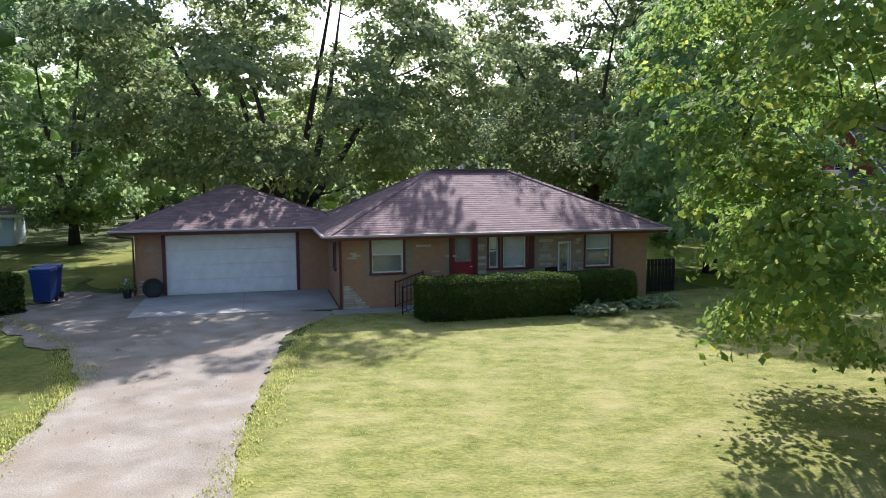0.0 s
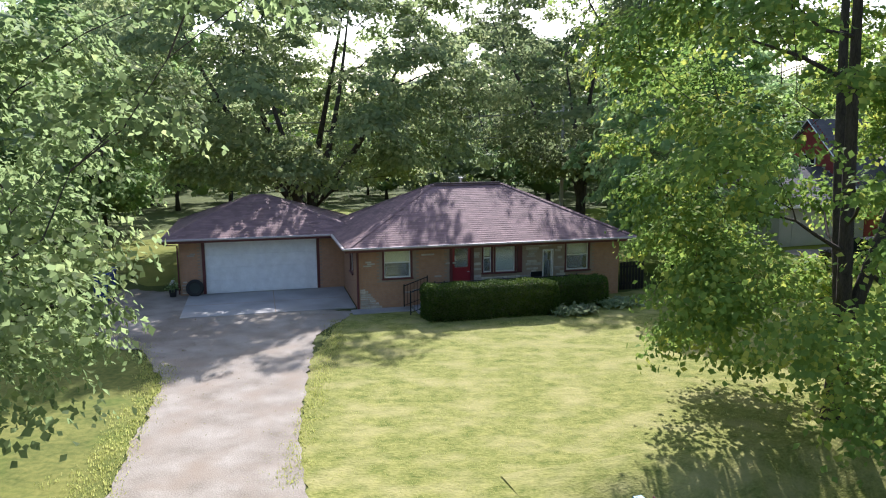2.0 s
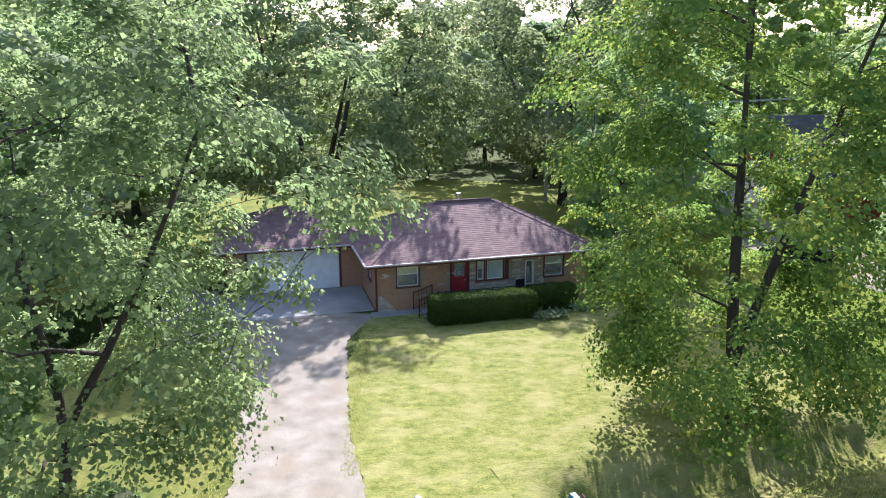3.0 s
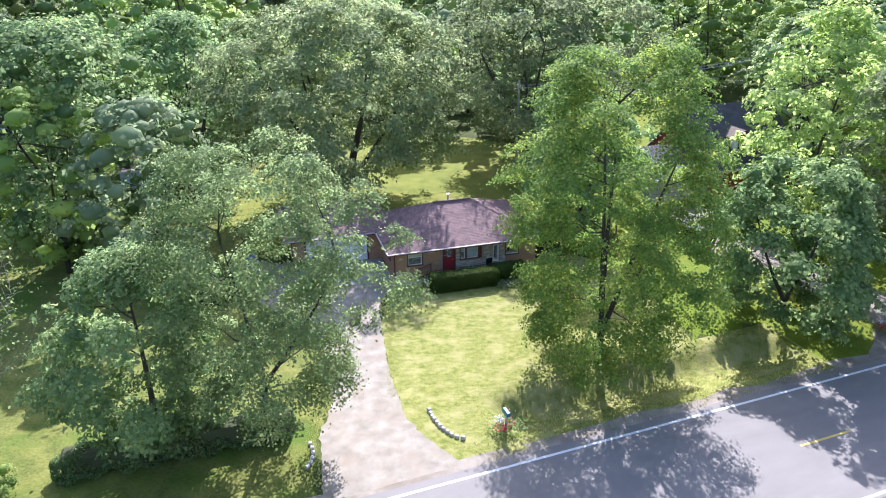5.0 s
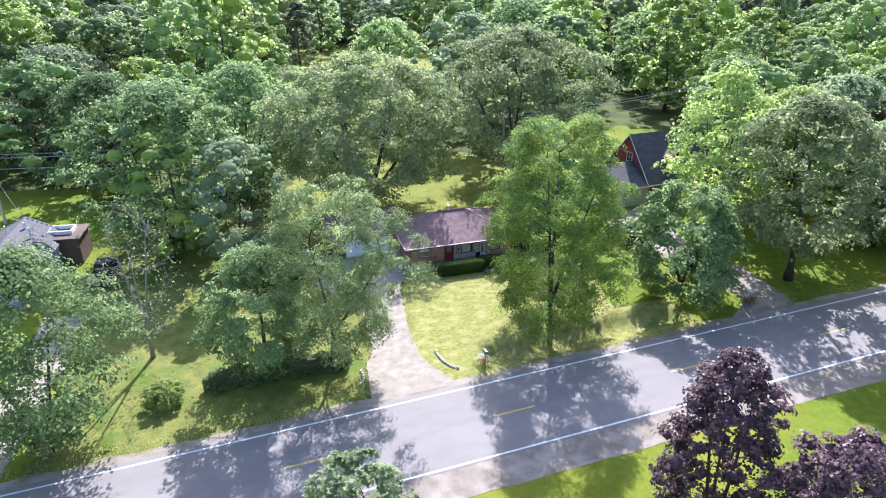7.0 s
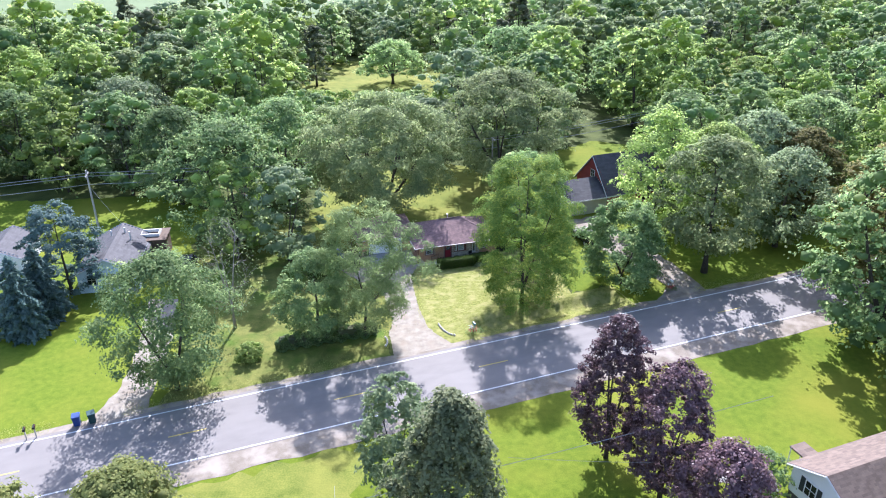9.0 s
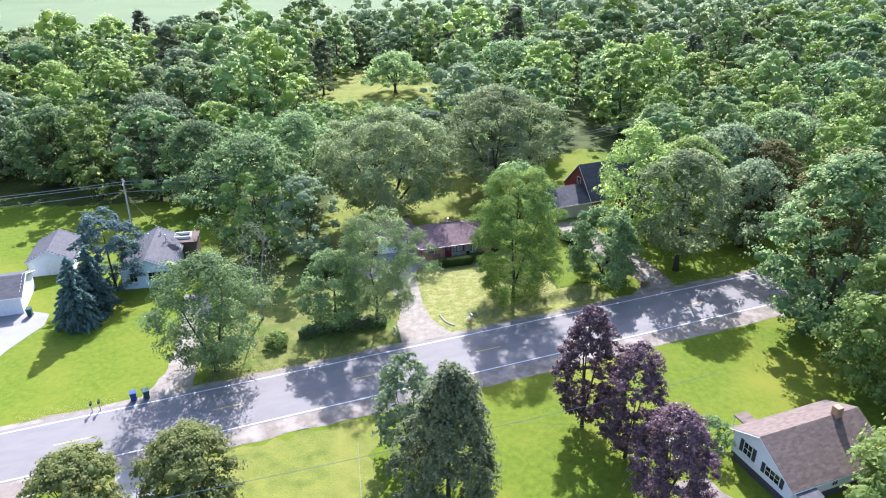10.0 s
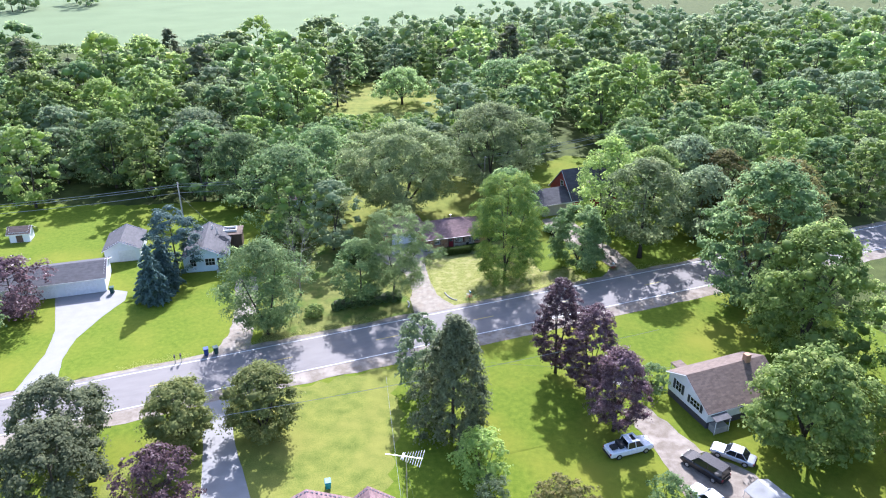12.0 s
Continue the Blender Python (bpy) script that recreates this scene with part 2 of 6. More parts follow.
# ---- builders ----
class Shape:
    """Collects boxes, tubes, sheets and leaves into one mesh."""

    def __init__(self):
        self.v, self.f = [], []

    def quad(self, *p):
        k = len(self.v)
        self.v += [tuple(q) for q in p]
        self.f.append(tuple(range(k, k + len(p))))
        return self

    def box(self, x0, y0, z0, x1, y1, z1, m=None, bevel=0.0):
        b = min(bevel, 0.45 * min(abs(x1 - x0), abs(y1 - y0), abs(z1 - z0)))
        k = len(self.v)
        if b <= 0:
            pts = [(x, y, z) for z in (z0, z1) for x, y in ((x0, y0), (x1, y0), (x1, y1), (x0, y1))]
            fs = [(3, 2, 1, 0), (4, 5, 6, 7), (0, 1, 5, 4), (1, 2, 6, 5), (2, 3, 7, 6), (3, 0, 4, 7)]
        else:
            def ring(c, z):
                return [(x0 + c, y0, z), (x1 - c, y0, z), (x1, y0 + c, z), (x1, y1 - c, z), (x1 - c, y1, z), (x0 + c, y1, z), (x0, y1 - c, z), (x0, y0 + c, z)]

            def inner(z):
                return [(x0 + b, y0 + b, z), (x1 - b, y0 + b, z), (x1 - b, y0 + b, z), (x1 - b, y1 - b, z), (x1 - b, y1 - b, z), (x0 + b, y1 - b, z), (x0 + b, y1 - b, z), (x0 + b, y0 + b, z)]
            pts = inner(z0) + ring(b, z0 + b) + ring(b, z1 - b) + inner(z1)
            fs = [tuple(reversed((0, 1, 3, 5))), (24, 25, 27, 29)]
            for r in range(3):
                for j in range(8):
                    a, c = r * 8 + j, r * 8 + (j + 1) % 8
                    fs.append((a, c, c + 8, a + 8))
        if m is not None:
            pts = [tuple(m @ Vector(q)) for q in pts]
        self.v += pts
        self.f += [tuple(k + i for i in f) for f in fs]
        return self

    def tube(self, path, radii, sides=6, cap=True):
        k = len(self.v)
        path = [Vector(q) for q in path]
        n = len(path)
        for i, q in enumerate(path):
            d = (path[min(i + 1, n - 1)] - path[max(i - 1, 0)])
            d = d.normalized() if d.length > 1e-9 else Vector((0, 0, 1))
            a = d.cross(Vector((0, 0, 1)) if abs(d.z) < 0.9 else Vector((1, 0, 0))).normalized()
            b = d.cross(a)
            r = radii[i] if isinstance(radii, (list, tuple)) else radii
            for j in range(sides):
                w = 2 * math.pi * j / sides
                self.v.append(tuple(q + r * (math.cos(w) * a + math.sin(w) * b)))
        for i in range(n - 1):
            for j in range(sides):
                a, b = k + i * sides + j, k + i * sides + (j + 1) % sides
                self.f.append((b, a, a + sides, b + sides))
        if cap:
            self.f.append(tuple(k + j for j in range(sides)))
            self.f.append(tuple(k + (n - 1) * sides + j for j in reversed(range(sides))))
        return self

    def sheet(self, pts, z=0.0):
        k = len(self.v)
        self.v += [(x, y, z) for x, y in pts]
        self.f.append(tuple(range(k, k + len(pts))))
        return self

    def slab(self, pts, z0, z1):
        n, k = len(pts), len(self.v)
        self.v += [(x, y, z0) for x, y in pts] + [(x, y, z1) for x, y in pts]
        self.f += [tuple(range(k + n - 1, k - 1, -1)), tuple(range(k + n, k + 2 * n))]
        self.f += [(k + i, k + (i + 1) % n, k + n + (i + 1) % n, k + n + i) for i in range(n)]
        return self

    def mesh(self, name, smooth=False):
        me = bpy.data.meshes.new(name)
        me.from_pydata(self.v, [], self.f)
        me.update()
        if smooth:
            me.polygons.foreach_set("use_smooth", [True] * len(me.polygons))
        return me


def part(name, shape, mat, parent=None, label="", smooth=False, m=None):
    me = shape.mesh(name, smooth) if isinstance(shape, Shape) else shape
    if mat is not None and not me.materials:
        me.materials.append(M[mat] if isinstance(mat, str) else mat)
    ob = new(name, me)
    if parent is not None:
        ob.parent = parent
    if m is not None:
        ob.matrix_local = m
    if label:
        ob["label"] = label
    return ob


def thing(name, m, label, category, group="", kind=""):
    ob = new(name)
    ob.matrix_world = m
    ob.empty_display_size = 0.3
    return tagged(ob, label, category, group, kind)


def setting(name, shape, mat, label, category="", m=None):
    ob = part(name, shape, mat, m=m)
    return tagged(ob, label, category, "", "structure")


def tufted(rng, n, rc, flat, droop, spread=0.2):
    """One clump of n leaves gathered in tufts over the upper and outer side of a twig end; gives places and outward directions."""
    k = max(4, min(30, n // 9))
    t = rng.normal(size=(k, 3))
    t[:, 2] = np.abs(t[:, 2]) * 0.9 - 0.35 * rng.uniform(0, 1, k)
    t /= np.linalg.norm(t, axis=1)[:, None]
    t *= rng.uniform(0.45, 1.08, (k, 1)) * rc
    i = rng.integers(0, k, n)
    p = t[i] + rng.normal(size=(n, 3)) * rc * spread * np.array([1, 1, 0.6])
    p[:, 2] *= flat
    p[:, 2] -= droop * (p[:, 0] ** 2 + p[:, 1] ** 2) / max(rc, 0.1)
    return p, t[i] / max(rc, 0.01)


def leaf_mesh(name, c, size, rng, up=0.6, aspect=0.72, droop=0.0, along=None, out=None):
    """Folded leaves round the centres c (n x 3); out turns them outwards from their clumps."""
    n = len(c)
    nrm = rng.normal(size=(n, 3))
    if out is None:
        nrm[:, 2] = np.abs(nrm[:, 2]) + up
    else:
        nrm = 0.5 * nrm + out
        nrm[:, 2] += up
    nrm /= np.linalg.norm(nrm, axis=1)[:, None]
    a = rng.normal(size=(n, 3)) if along is None else along + 0.35 * rng.normal(size=(n, 3))
    a[:, 2] -= droop
    a -= nrm * np.sum(a * nrm, axis=1)[:, None]
    a /= np.linalg.norm(a, axis=1)[:, None] + 1e-9
    b = np.cross(nrm, a)
    s = size * rng.uniform(0.6, 1.3, (n, 1))
    v = np.empty((n, 4, 3))
    v[:, 0] = c - a * s * 0.5
    v[:, 1] = c + b * s * aspect * 0.5 + nrm * s * 0.12
    v[:, 2] = c + a * s * 0.5
    v[:, 3] = c - b * s * aspect * 0.5 + nrm * s * 0.12
    me = bpy.data.meshes.new(name)
    me.vertices.add(4 * n)
    me.vertices.foreach_set("co", v.ravel())
    me.loops.add(4 * n)
    me.loops.foreach_set("vertex_index", np.arange(4 * n, dtype=np.int32))
    me.polygons.add(n)
    me.polygons.foreach_set("loop_start", np.arange(0, 4 * n, 4, dtype=np.int32))
    me.update(calc_edges=True)
    return me


def crown_width(shape, f):
    if shape == "oval":
        return max(0.05, math.sin(math.pi * (0.1 + 0.87 * f ** 0.85)) ** 0.75)
    if shape == "dome":
        return math.sqrt(max(0.02, 1 - f * f))
    if shape == "egg":
        return math.sin(math.pi * (0.13 + 0.79 * f)) ** 0.55
    if shape == "spire":
        return 0.05 + 0.95 * (1 - f) ** 0.6 * (1 if f > 0.1 else 0.75)
    return math.sqrt(max(0.03, 1 - (2 * f - 1) ** 2))


def branch_out(wood, axes, ends, trunk, rng, R):
    """Limbs from the stems, and from earlier limbs, out to the leafy ends."""
    nodes = []
    for axis in axes:
        for p, q in zip(axis[2:], axis[3:]):
            nodes += [(*p.lerp(q, k / 3), trunk * 0.4) for k in range(3)]
    size = len(nodes)
    node = np.zeros((size + 2 * len(ends), 4))
    node[:size] = nodes
    used = np.zeros(len(node))
    middle = np.mean([list(axis[5]) for axis in axes], axis=0)
    for c in sorted(ends, key=lambda q: math.hypot(q.x - middle[0], q.y - middle[1])):
        c3 = np.array(c)
        d = np.linalg.norm(node[:size, :3] - c3, axis=1)
        i = int(np.argmin(d + 3 * np.maximum(0, node[:size, 2] - c3[2] + 0.2 * d) + 0.3 * used[:size]))
        used[i] += 1
        best, run = Vector(node[i, :3]), float(d[i])
        mid = best.lerp(c, 0.55) + Vector((0, 0, 0.06 * run))
        q1 = best.lerp(mid, 0.5) + Vector(rng.normal(size=3) * 0.02 * R)
        r0 = float(max(0.014, min(node[i, 3] * 0.7, 0.014 * run + 0.012)))
        wood.tube([best, q1, mid, c], [r0, r0 * 0.75, r0 * 0.5, 0.008], 4, False)
        node[size] = (*q1, r0 * 0.75)
        node[size + 1] = (*mid, r0 * 0.5)
        size += 2


ICO = [(0, 0, 1)] + [(0.894 * math.cos(w), 0.894 * math.sin(w), 0.447) for w in (0.0, 1.2566, 2.5133, 3.7699, 5.0265)] + [(0.894 * math.cos(w), 0.894 * math.sin(w), -0.447) for w in (0.6283, 1.885, 3.1416, 4.3982, 5.6549)] + [(0, 0, -1)]
ICO_FACES = [f for i in range(5) for f in ((0, 1 + i, 1 + (i + 1) % 5), (1 + i, 6 + i, 1 + (i + 1) % 5), (1 + (i + 1) % 5, 6 + i, 6 + (i + 1) % 5), (11, 6 + (i + 1) % 5, 6 + i))]


def leaf_core(sh, c, r, flat, rng):
    """The shaded, close-grown inside of a leaf clump: a small uneven lump."""
    k = len(sh.v)
    j = rng.uniform(0.7, 1.2, 12)
    sh.v += [(c[0] + r * j[i] * x, c[1] + r * j[i] * y, c[2] + r * flat * j[i] * z) for i, (x, y, z) in enumerate(ICO)]
    sh.f += [tuple(k + i for i in f) for f in ICO_FACES]


def build_tree(name, H, R, base, shape, seed, leaves, size, leafmat, label, trunk=0.2, stems=1, clumps=80, barkmat="bark", lean=0.0, puff=0.26, flat=0.7, fork=2.0, hollow=0.42, category="tree", droop=0.25, m=None, wx=1.0, group="", limbs=1.0, core=0.0):
    """A tree at the origin: tapered trunk with limbs, and a crown of leaf clumps at the limbs' ends."""
    rng = np.random.default_rng(seed)
    tree = thing(name, m if m is not None else Matrix.Identity(4), label, category, group)
    wood = Shape()
    axes = []
    for s in range(stems):
        w = 2 * math.pi * (s + rng.uniform(-0.2, 0.2)) / stems
        reach = 0.0 if stems == 1 else R * rng.uniform(0.3, 0.62)
        top = base + (H - base) * (0.9 if stems == 1 else rng.uniform(0.6, 0.88))
        pts, rad = [], []
        for i in range(9):
            f = i / 8
            z = f * top
            g = 0.0 if z < fork else ((z - fork) / max(0.1, top - fork)) ** 0.85
            wob = 0.05 * R * f
            pts.append((math.cos(w) * reach * g + wob * math.sin(3 * f + s + seed) + lean * f, math.sin(w) * reach * g + wob * math.cos(4 * f + seed), z))
            flare = 1.0 + 0.5 * max(0, 1 - f * 9)
            rad.append(max(0.025, trunk * (1.0 if stems == 1 else 0.78) * flare * (1 - 0.88 * f)))
        wood.tube(pts, rad, 8)
        axes.append([Vector(q) for q in pts])
    lobes = [(rng.integers(2, 6), rng.uniform(0, 6.28), rng.uniform(0.05, 0.14)) for _ in range(3)]
    cs, outs, ends, cores = [], [], [], Shape()
    per = max(1, leaves // clumps)
    for k in range(clumps):
        f = (k + rng.uniform(0, 1)) / clumps
        if shape in ("round", "oval"):
            f = 0.5 - 0.5 * math.cos(math.pi * f) if shape == "round" else f ** 1.1
        a = k * 2.39996 + rng.uniform(-0.5, 0.5)
        wide = crown_width(shape, f) * R * (1 + sum(q * math.sin(o * a + p + 3 * f) for o, p, q in lobes))
        r = wide * math.sqrt(rng.uniform(hollow, 1.0))
        axis = axes[0]
        z = base + (H - base) * f
        ax = axis[min(8, int(8 * min(1, z / max(axis[-1].z, 0.1))))] if stems == 1 else Vector((lean * z / H, 0, 0))
        c = Vector((ax.x + wx * r * math.cos(a), ax.y + r * math.sin(a), z))
        ends.append(c)
        rc = puff * R * rng.uniform(0.55, 1.3)
        p, o = tufted(rng, max(4, int(per * min(1.5, (rc / (puff * R * 0.95)) ** 2))), rc, flat, droop)
        o += 0.55 * np.array([c.x - ax.x, c.y - ax.y, 0.6 * (z - 0.5 * (base + H))]) / R
        cs.append(p + np.array(c))
        outs.append(o)
        if core:
            leaf_core(cores, c, rc * core, flat, rng)
    branch_out(wood, axes, ends[:: max(1, round(1 / limbs))], trunk, rng, R)
    if core:
        part("inner_foliage", cores, leafmat, tree, smooth=True)
    part("trunk", wood, barkmat, tree, smooth=True)
    cc = np.concatenate(cs)
    part("crown", leaf_mesh("crown", cc, size, rng, out=np.concatenate(outs)), leafmat, tree)
    return tree


def build_conifer(name, H, R, seed, leafmat, label, sprays=900, size=0.5, trunk=0.18, lift=0.3, m=None, droop=0.35, tiers=26, category="tree", group="", full=0.68, uneven=0.2):
    """A conifer: straight trunk, tiers of drooping boughs set with sprays of needles."""
    rng = np.random.default_rng(seed)
    tree = thing(name, m if m is not None else Matrix.Identity(4), label, category, group)
    wood = Shape().tube([(0, 0, 0), (0, 0, H * 0.5), (0, 0, H)], [trunk, trunk * 0.5, 0.02], 7)
    cs, al = [], []
    for t in range(tiers):
        f = t / (tiers - 1)
        z = lift + (H * 0.97 - lift) * f
        reach = R * (1 - f) ** full * (1.0 if f > 0.12 else 0.8) + 0.12
        boughs = max(4, int(11 * (1 - f)) + 2)
        for b in range(boughs):
            w = 2 * math.pi * (b + rng.uniform(-0.35, 0.35)) / boughs + t * 1.3
            L = reach * rng.uniform(0.92 - uneven, 0.92 + uneven)
            d = np.array([math.cos(w), math.sin(w), 0.0])
            sag = droop * L * rng.uniform(0.7, 1.2)
            end = np.array([0, 0, z]) + d * L - np.array([0, 0, sag])
            wood.tube([(0, 0, z), tuple(np.array([0, 0, z]) + d * L * 0.5 - np.array([0, 0, sag * 0.3])), tuple(end)], [0.03, 0.02, 0.006], 4, False)
            n = max(3, int(sprays * L / (R * tiers * 4)))
            u = rng.uniform(0.15, 1.0, n)
            p = np.array([0, 0, z]) + d * (L * u)[:, None]
            p[:, 2] -= sag * u ** 1.6
            side = np.array([-d[1], d[0], 0.0])
            p += side * (rng.normal(size=n) * 0.2 * L * (1.05 - u))[:, None] + np.array([0, 0, 1.0]) * (rng.normal(size=n) * 0.08)[:, None]
            cs.append(p)
            al.append(np.tile(d - np.array([0, 0, 0.5]), (n, 1)))
    part("trunk", wood, "bark", tree, smooth=True)
    part("crown", leaf_mesh("crown", np.concatenate(cs), size, rng, 0.35, 0.42, 0.15, np.concatenate(al)), leafmat, tree)
    return tree


def at(x, y, turn=0.0, size=1.0, z=0.0):
    return pose(x, y, z, 0, 0, turn) @ Matrix.Scale(size, 4)


# ---- ground, road, drives ----
ROAD = pose(0, -1.75, 0, 0, 0, 19.6)


def ragged(pts, seed, amount=0.18, step=0.7, keep=()):
    """A closed outline with uneven, grown-over edges."""
    rng = np.random.default_rng(seed)
    out = []
    for i, (p, q) in enumerate(zip(pts, pts[1:] + pts[:1])):
        p, q = Vector(p), Vector(q)
        n = 1 if i in keep else max(1, int((q - p).length / step))
        d = (q - p).normalized() if (q - p).length > 0 else Vector((1, 0))
        for k in range(n):
            w = p.lerp(q, k / n)
            j = 0.0 if k == 0 else rng.normal() * amount
            out.append((w.x - d.y * j, w.y + d.x * j))
    return out


def patch(name, pts, mat, label, z, seed, amount=0.25, step=1.0):
    sh = Shape().sheet(ragged(pts, seed, amount, step), z)
    me = sh.mesh(name)
    bm = bmesh.new()
    bm.from_mesh(me)
    bmesh.ops.triangulate(bm, faces=bm.faces)
    bmesh.ops.recalc_face_normals(bm, faces=bm.faces)
    if bm.faces and sum(f.normal.z for f in bm.faces) < 0:
        bmesh.ops.reverse_faces(bm, faces=bm.faces)
    bm.to_mesh(me)
    bm.free()
    return setting(name, me, mat, label, "lawn" if "grass" in mat else "ground")


def road_xy(s, n):
    q = ROAD @ Vector((s, n, 0))
    return (q.x, q.y)


DITCH_S, DITCH_N = (4.8, 25.0), (5.0, 9.7)
sheet = Shape()
for i, (s0, s1) in enumerate(((-3000, DITCH_S[0]), DITCH_S, (DITCH_S[1], 3000))):
    for j, (n0, n1) in enumerate(((-2500, DITCH_N[0]), DITCH_N, (DITCH_N[1], 3500))):
        if (i, j) != (1, 1):
            sheet.quad(*[(*road_xy(s, n), 0.0) for s, n in ((s0, n0), (s1, n0), (s1, n1), (s0, n1))])
setting("ground", sheet, "woodland", "dark woodland ground with low undergrowth", "ground")
patch("field", [(-900, 250), (-180, 232), (-60, 226), (60, 300), (150, 420), (600, 620), (900, 1500), (-1500, 1500)], "field", "pale green crop field beyond the woods", 0.05, 3, 2.0, 20)
patch("lawn_front", [(-3.6, 21.9), (-3.9, 16.4), (-3.1, 11.0), (-2.6, 9.0), (-2.2, 7.0), (-0.9, 5.0), (0.6, 3.4), road_xy(4.8, 4.7), road_xy(4.8, 9.7), road_xy(12, 9.7), road_xy(19.4, 9.7), (14, 24), (10, 27), (6.5, 25.2)], "grass_dry", "sun-bleached yellow-green mown front lawn", 0.02, 4, 0.05, 0.25)
patch("lawn_east", [road_xy(25, 9.7), road_xy(25, 4.7), (30, 13.3), (60, 24), (75, 40), (60, 62), (30, 75), (12, 60), (9.5, 36), (9.8, 27), (13.9, 24), road_xy(19.3, 9.7)], "grass_green", "green mown lawn shaded by trees", 0.016, 5, 0.3)
patch("lawn_west", [(-6.0, 0.9), (-6.4, 5.9), (-6.0, 8.4), (-7.6, 15), (-13, 21.5), (-15, 30), (-20, 38), (-33, 36), (-33, 12), (-27, -2), (-28, -6.8)], "grass_worn", "patchy dry mown grass under trees", 0.012, 6, 0.06, 0.25)
patch("lawn_back", [(-20, 36), (-13, 27), (10, 30), (12, 56), (2, 62), (-18, 60)], "grass_olive", "sunlit dry back lawn behind the house", 0.01, 7, 0.3)
patch("lawn_next_door", [(-28, -6.9), (-27, -2), (-30, 12), (-34, 18), (-34, 40), (-44, 48), (-62, 46), (-110, 48), (-120, 5), (-90, -27.5)], "grass_lush", "lush green mown lawn of the neighbouring plot", 0.014, 8, 0.3)
patch("lawn_south", [(-120, -50), (-38, -22), (8, -5.6), (55, 11.0), (62, -10), (40, -60), (10, -70), (-40, -75)], "grass_green", "bright green mown lawn south of the road", 0.014, 9, 0.2)
patch("lawn_olive", [(-34, -21), (-8, -11.6), (-7, -24), (-9, -42), (-24, -44), (-40, -40)], "grass_olive", "olive dry mown grass strip near the road", 0.022, 10, 0.5)
patch("clearing", [(-34, 108), (-12, 104), (6, 108), (8, 150), (-8, 160), (-36, 152)], "grass_olive", "pale dry meadow clearing in the woods", 0.03, 11, 1.0, 4)
patch("clearing_east", [(66, 118), (80, 112), (92, 130), (98, 175), (80, 180), (70, 150)], "grass_dry", "pale meadow strip among trees", 0.03, 12, 1.0, 4)



def ditch_bank():
    """A grassy roadside ditch, steep on the lawn side, running out to level ground at both ends."""
    rng = np.random.default_rng(61)
    across = ((4.6, 0.024), (5.3, 0.0), (5.9, -0.22), (6.6, -0.55), (7.3, -0.8), (7.9, -0.82), (8.3, -0.62), (8.7, -0.33), (9.1, -0.07), (9.5, 0.02), (9.95, 0.026))
    sh, k = Shape(), 84
    for i in range(k + 1):
        s = DITCH_S[0] - 0.1 + (DITCH_S[1] - DITCH_S[0] + 0.2) * i / k
        run = min(1.0, max(0.0, s - DITCH_S[0]) / 1.8, max(0.0, DITCH_S[1] - s) / 1.8)
        run = run * run * (3 - 2 * run)
        for n, z in across:
            w = rng.normal(size=2) * (0.09 * run if z < 0 else 0.01)
            sh.v.append((s, n + w[0], (z * run if z < 0 else z) + (w[1] * 0.6 if z < -0.1 else 0) + 0.024 * (1 - run)))
    a = len(across)
    sh.f = [(i * a + j, (i + 1) * a + j, (i + 1) * a + j + 1, i * a + j + 1) for i in range(k) for j in range(a - 1)]
    return sh


setting("ditch_bank", ditch_bank().mesh("ditch_bank", True), "grass_dry", "grassy roadside ditch with a steep uncut bank", "ditch", ROAD)
setting("road", Shape().box(-420, -3.95, -0.2, 420, 4.25, 0.05), "asphalt", "sun-bleached grey two-lane asphalt road", "road", ROAD)


def strip(n0, n1, seed, s0=-420, s1=420, a=0.12):
    rng = np.random.default_rng(seed)
    k = 420
    lo = [(s0 + (s1 - s0) * i / k, n0 + rng.normal() * a) for i in range(k + 1)]
    hi = [(s0 + (s1 - s0) * i / k, n1) for i in range(k + 1)]
    sh = Shape()
    for i in range(k):
        sh.quad((*lo[i], 0.03), (*lo[i + 1], 0.03), (*hi[i + 1], 0.038), (*hi[i], 0.038))
    return sh


setting("shoulder_south", strip(-6.5, -3.93, 1), "gravel", "loose tan gravel road shoulder", "shoulder", ROAD)
far = strip(-5.0, -4.2, 2)
far.v = [(s, -n, z) for s, n, z in far.v]
far.f = [tuple(reversed(f)) for f in far.f]
setting("shoulder_north", far, "gravel", "narrow gravel road shoulder with grassy edge", "shoulder", ROAD)
for nm, n0 in (("edge_line_north", 3.72), ("edge_line_south", -3.72)):
    setting(nm, Shape().box(-420, n0 - 0.07, 0.046, 420, n0 + 0.07, 0.055), "white_line", "worn white painted edge line", "road line", ROAD)
dash = None
for i in range(-14, 15):
    s = 3.2 + 14.8 * i
    if dash is None:
        dash = Shape().box(-1.6, -0.06, -0.004, 1.6, 0.06, 0.004).mesh("lane_dash")
    d = part("lane_dash", dash, "yellow_line", m=ROAD @ pose(s + 1.6, 0, 0.053))
    tagged(d, "faded yellow centre line dash on the road", "road line", "yellow centre line dashes", "structure")

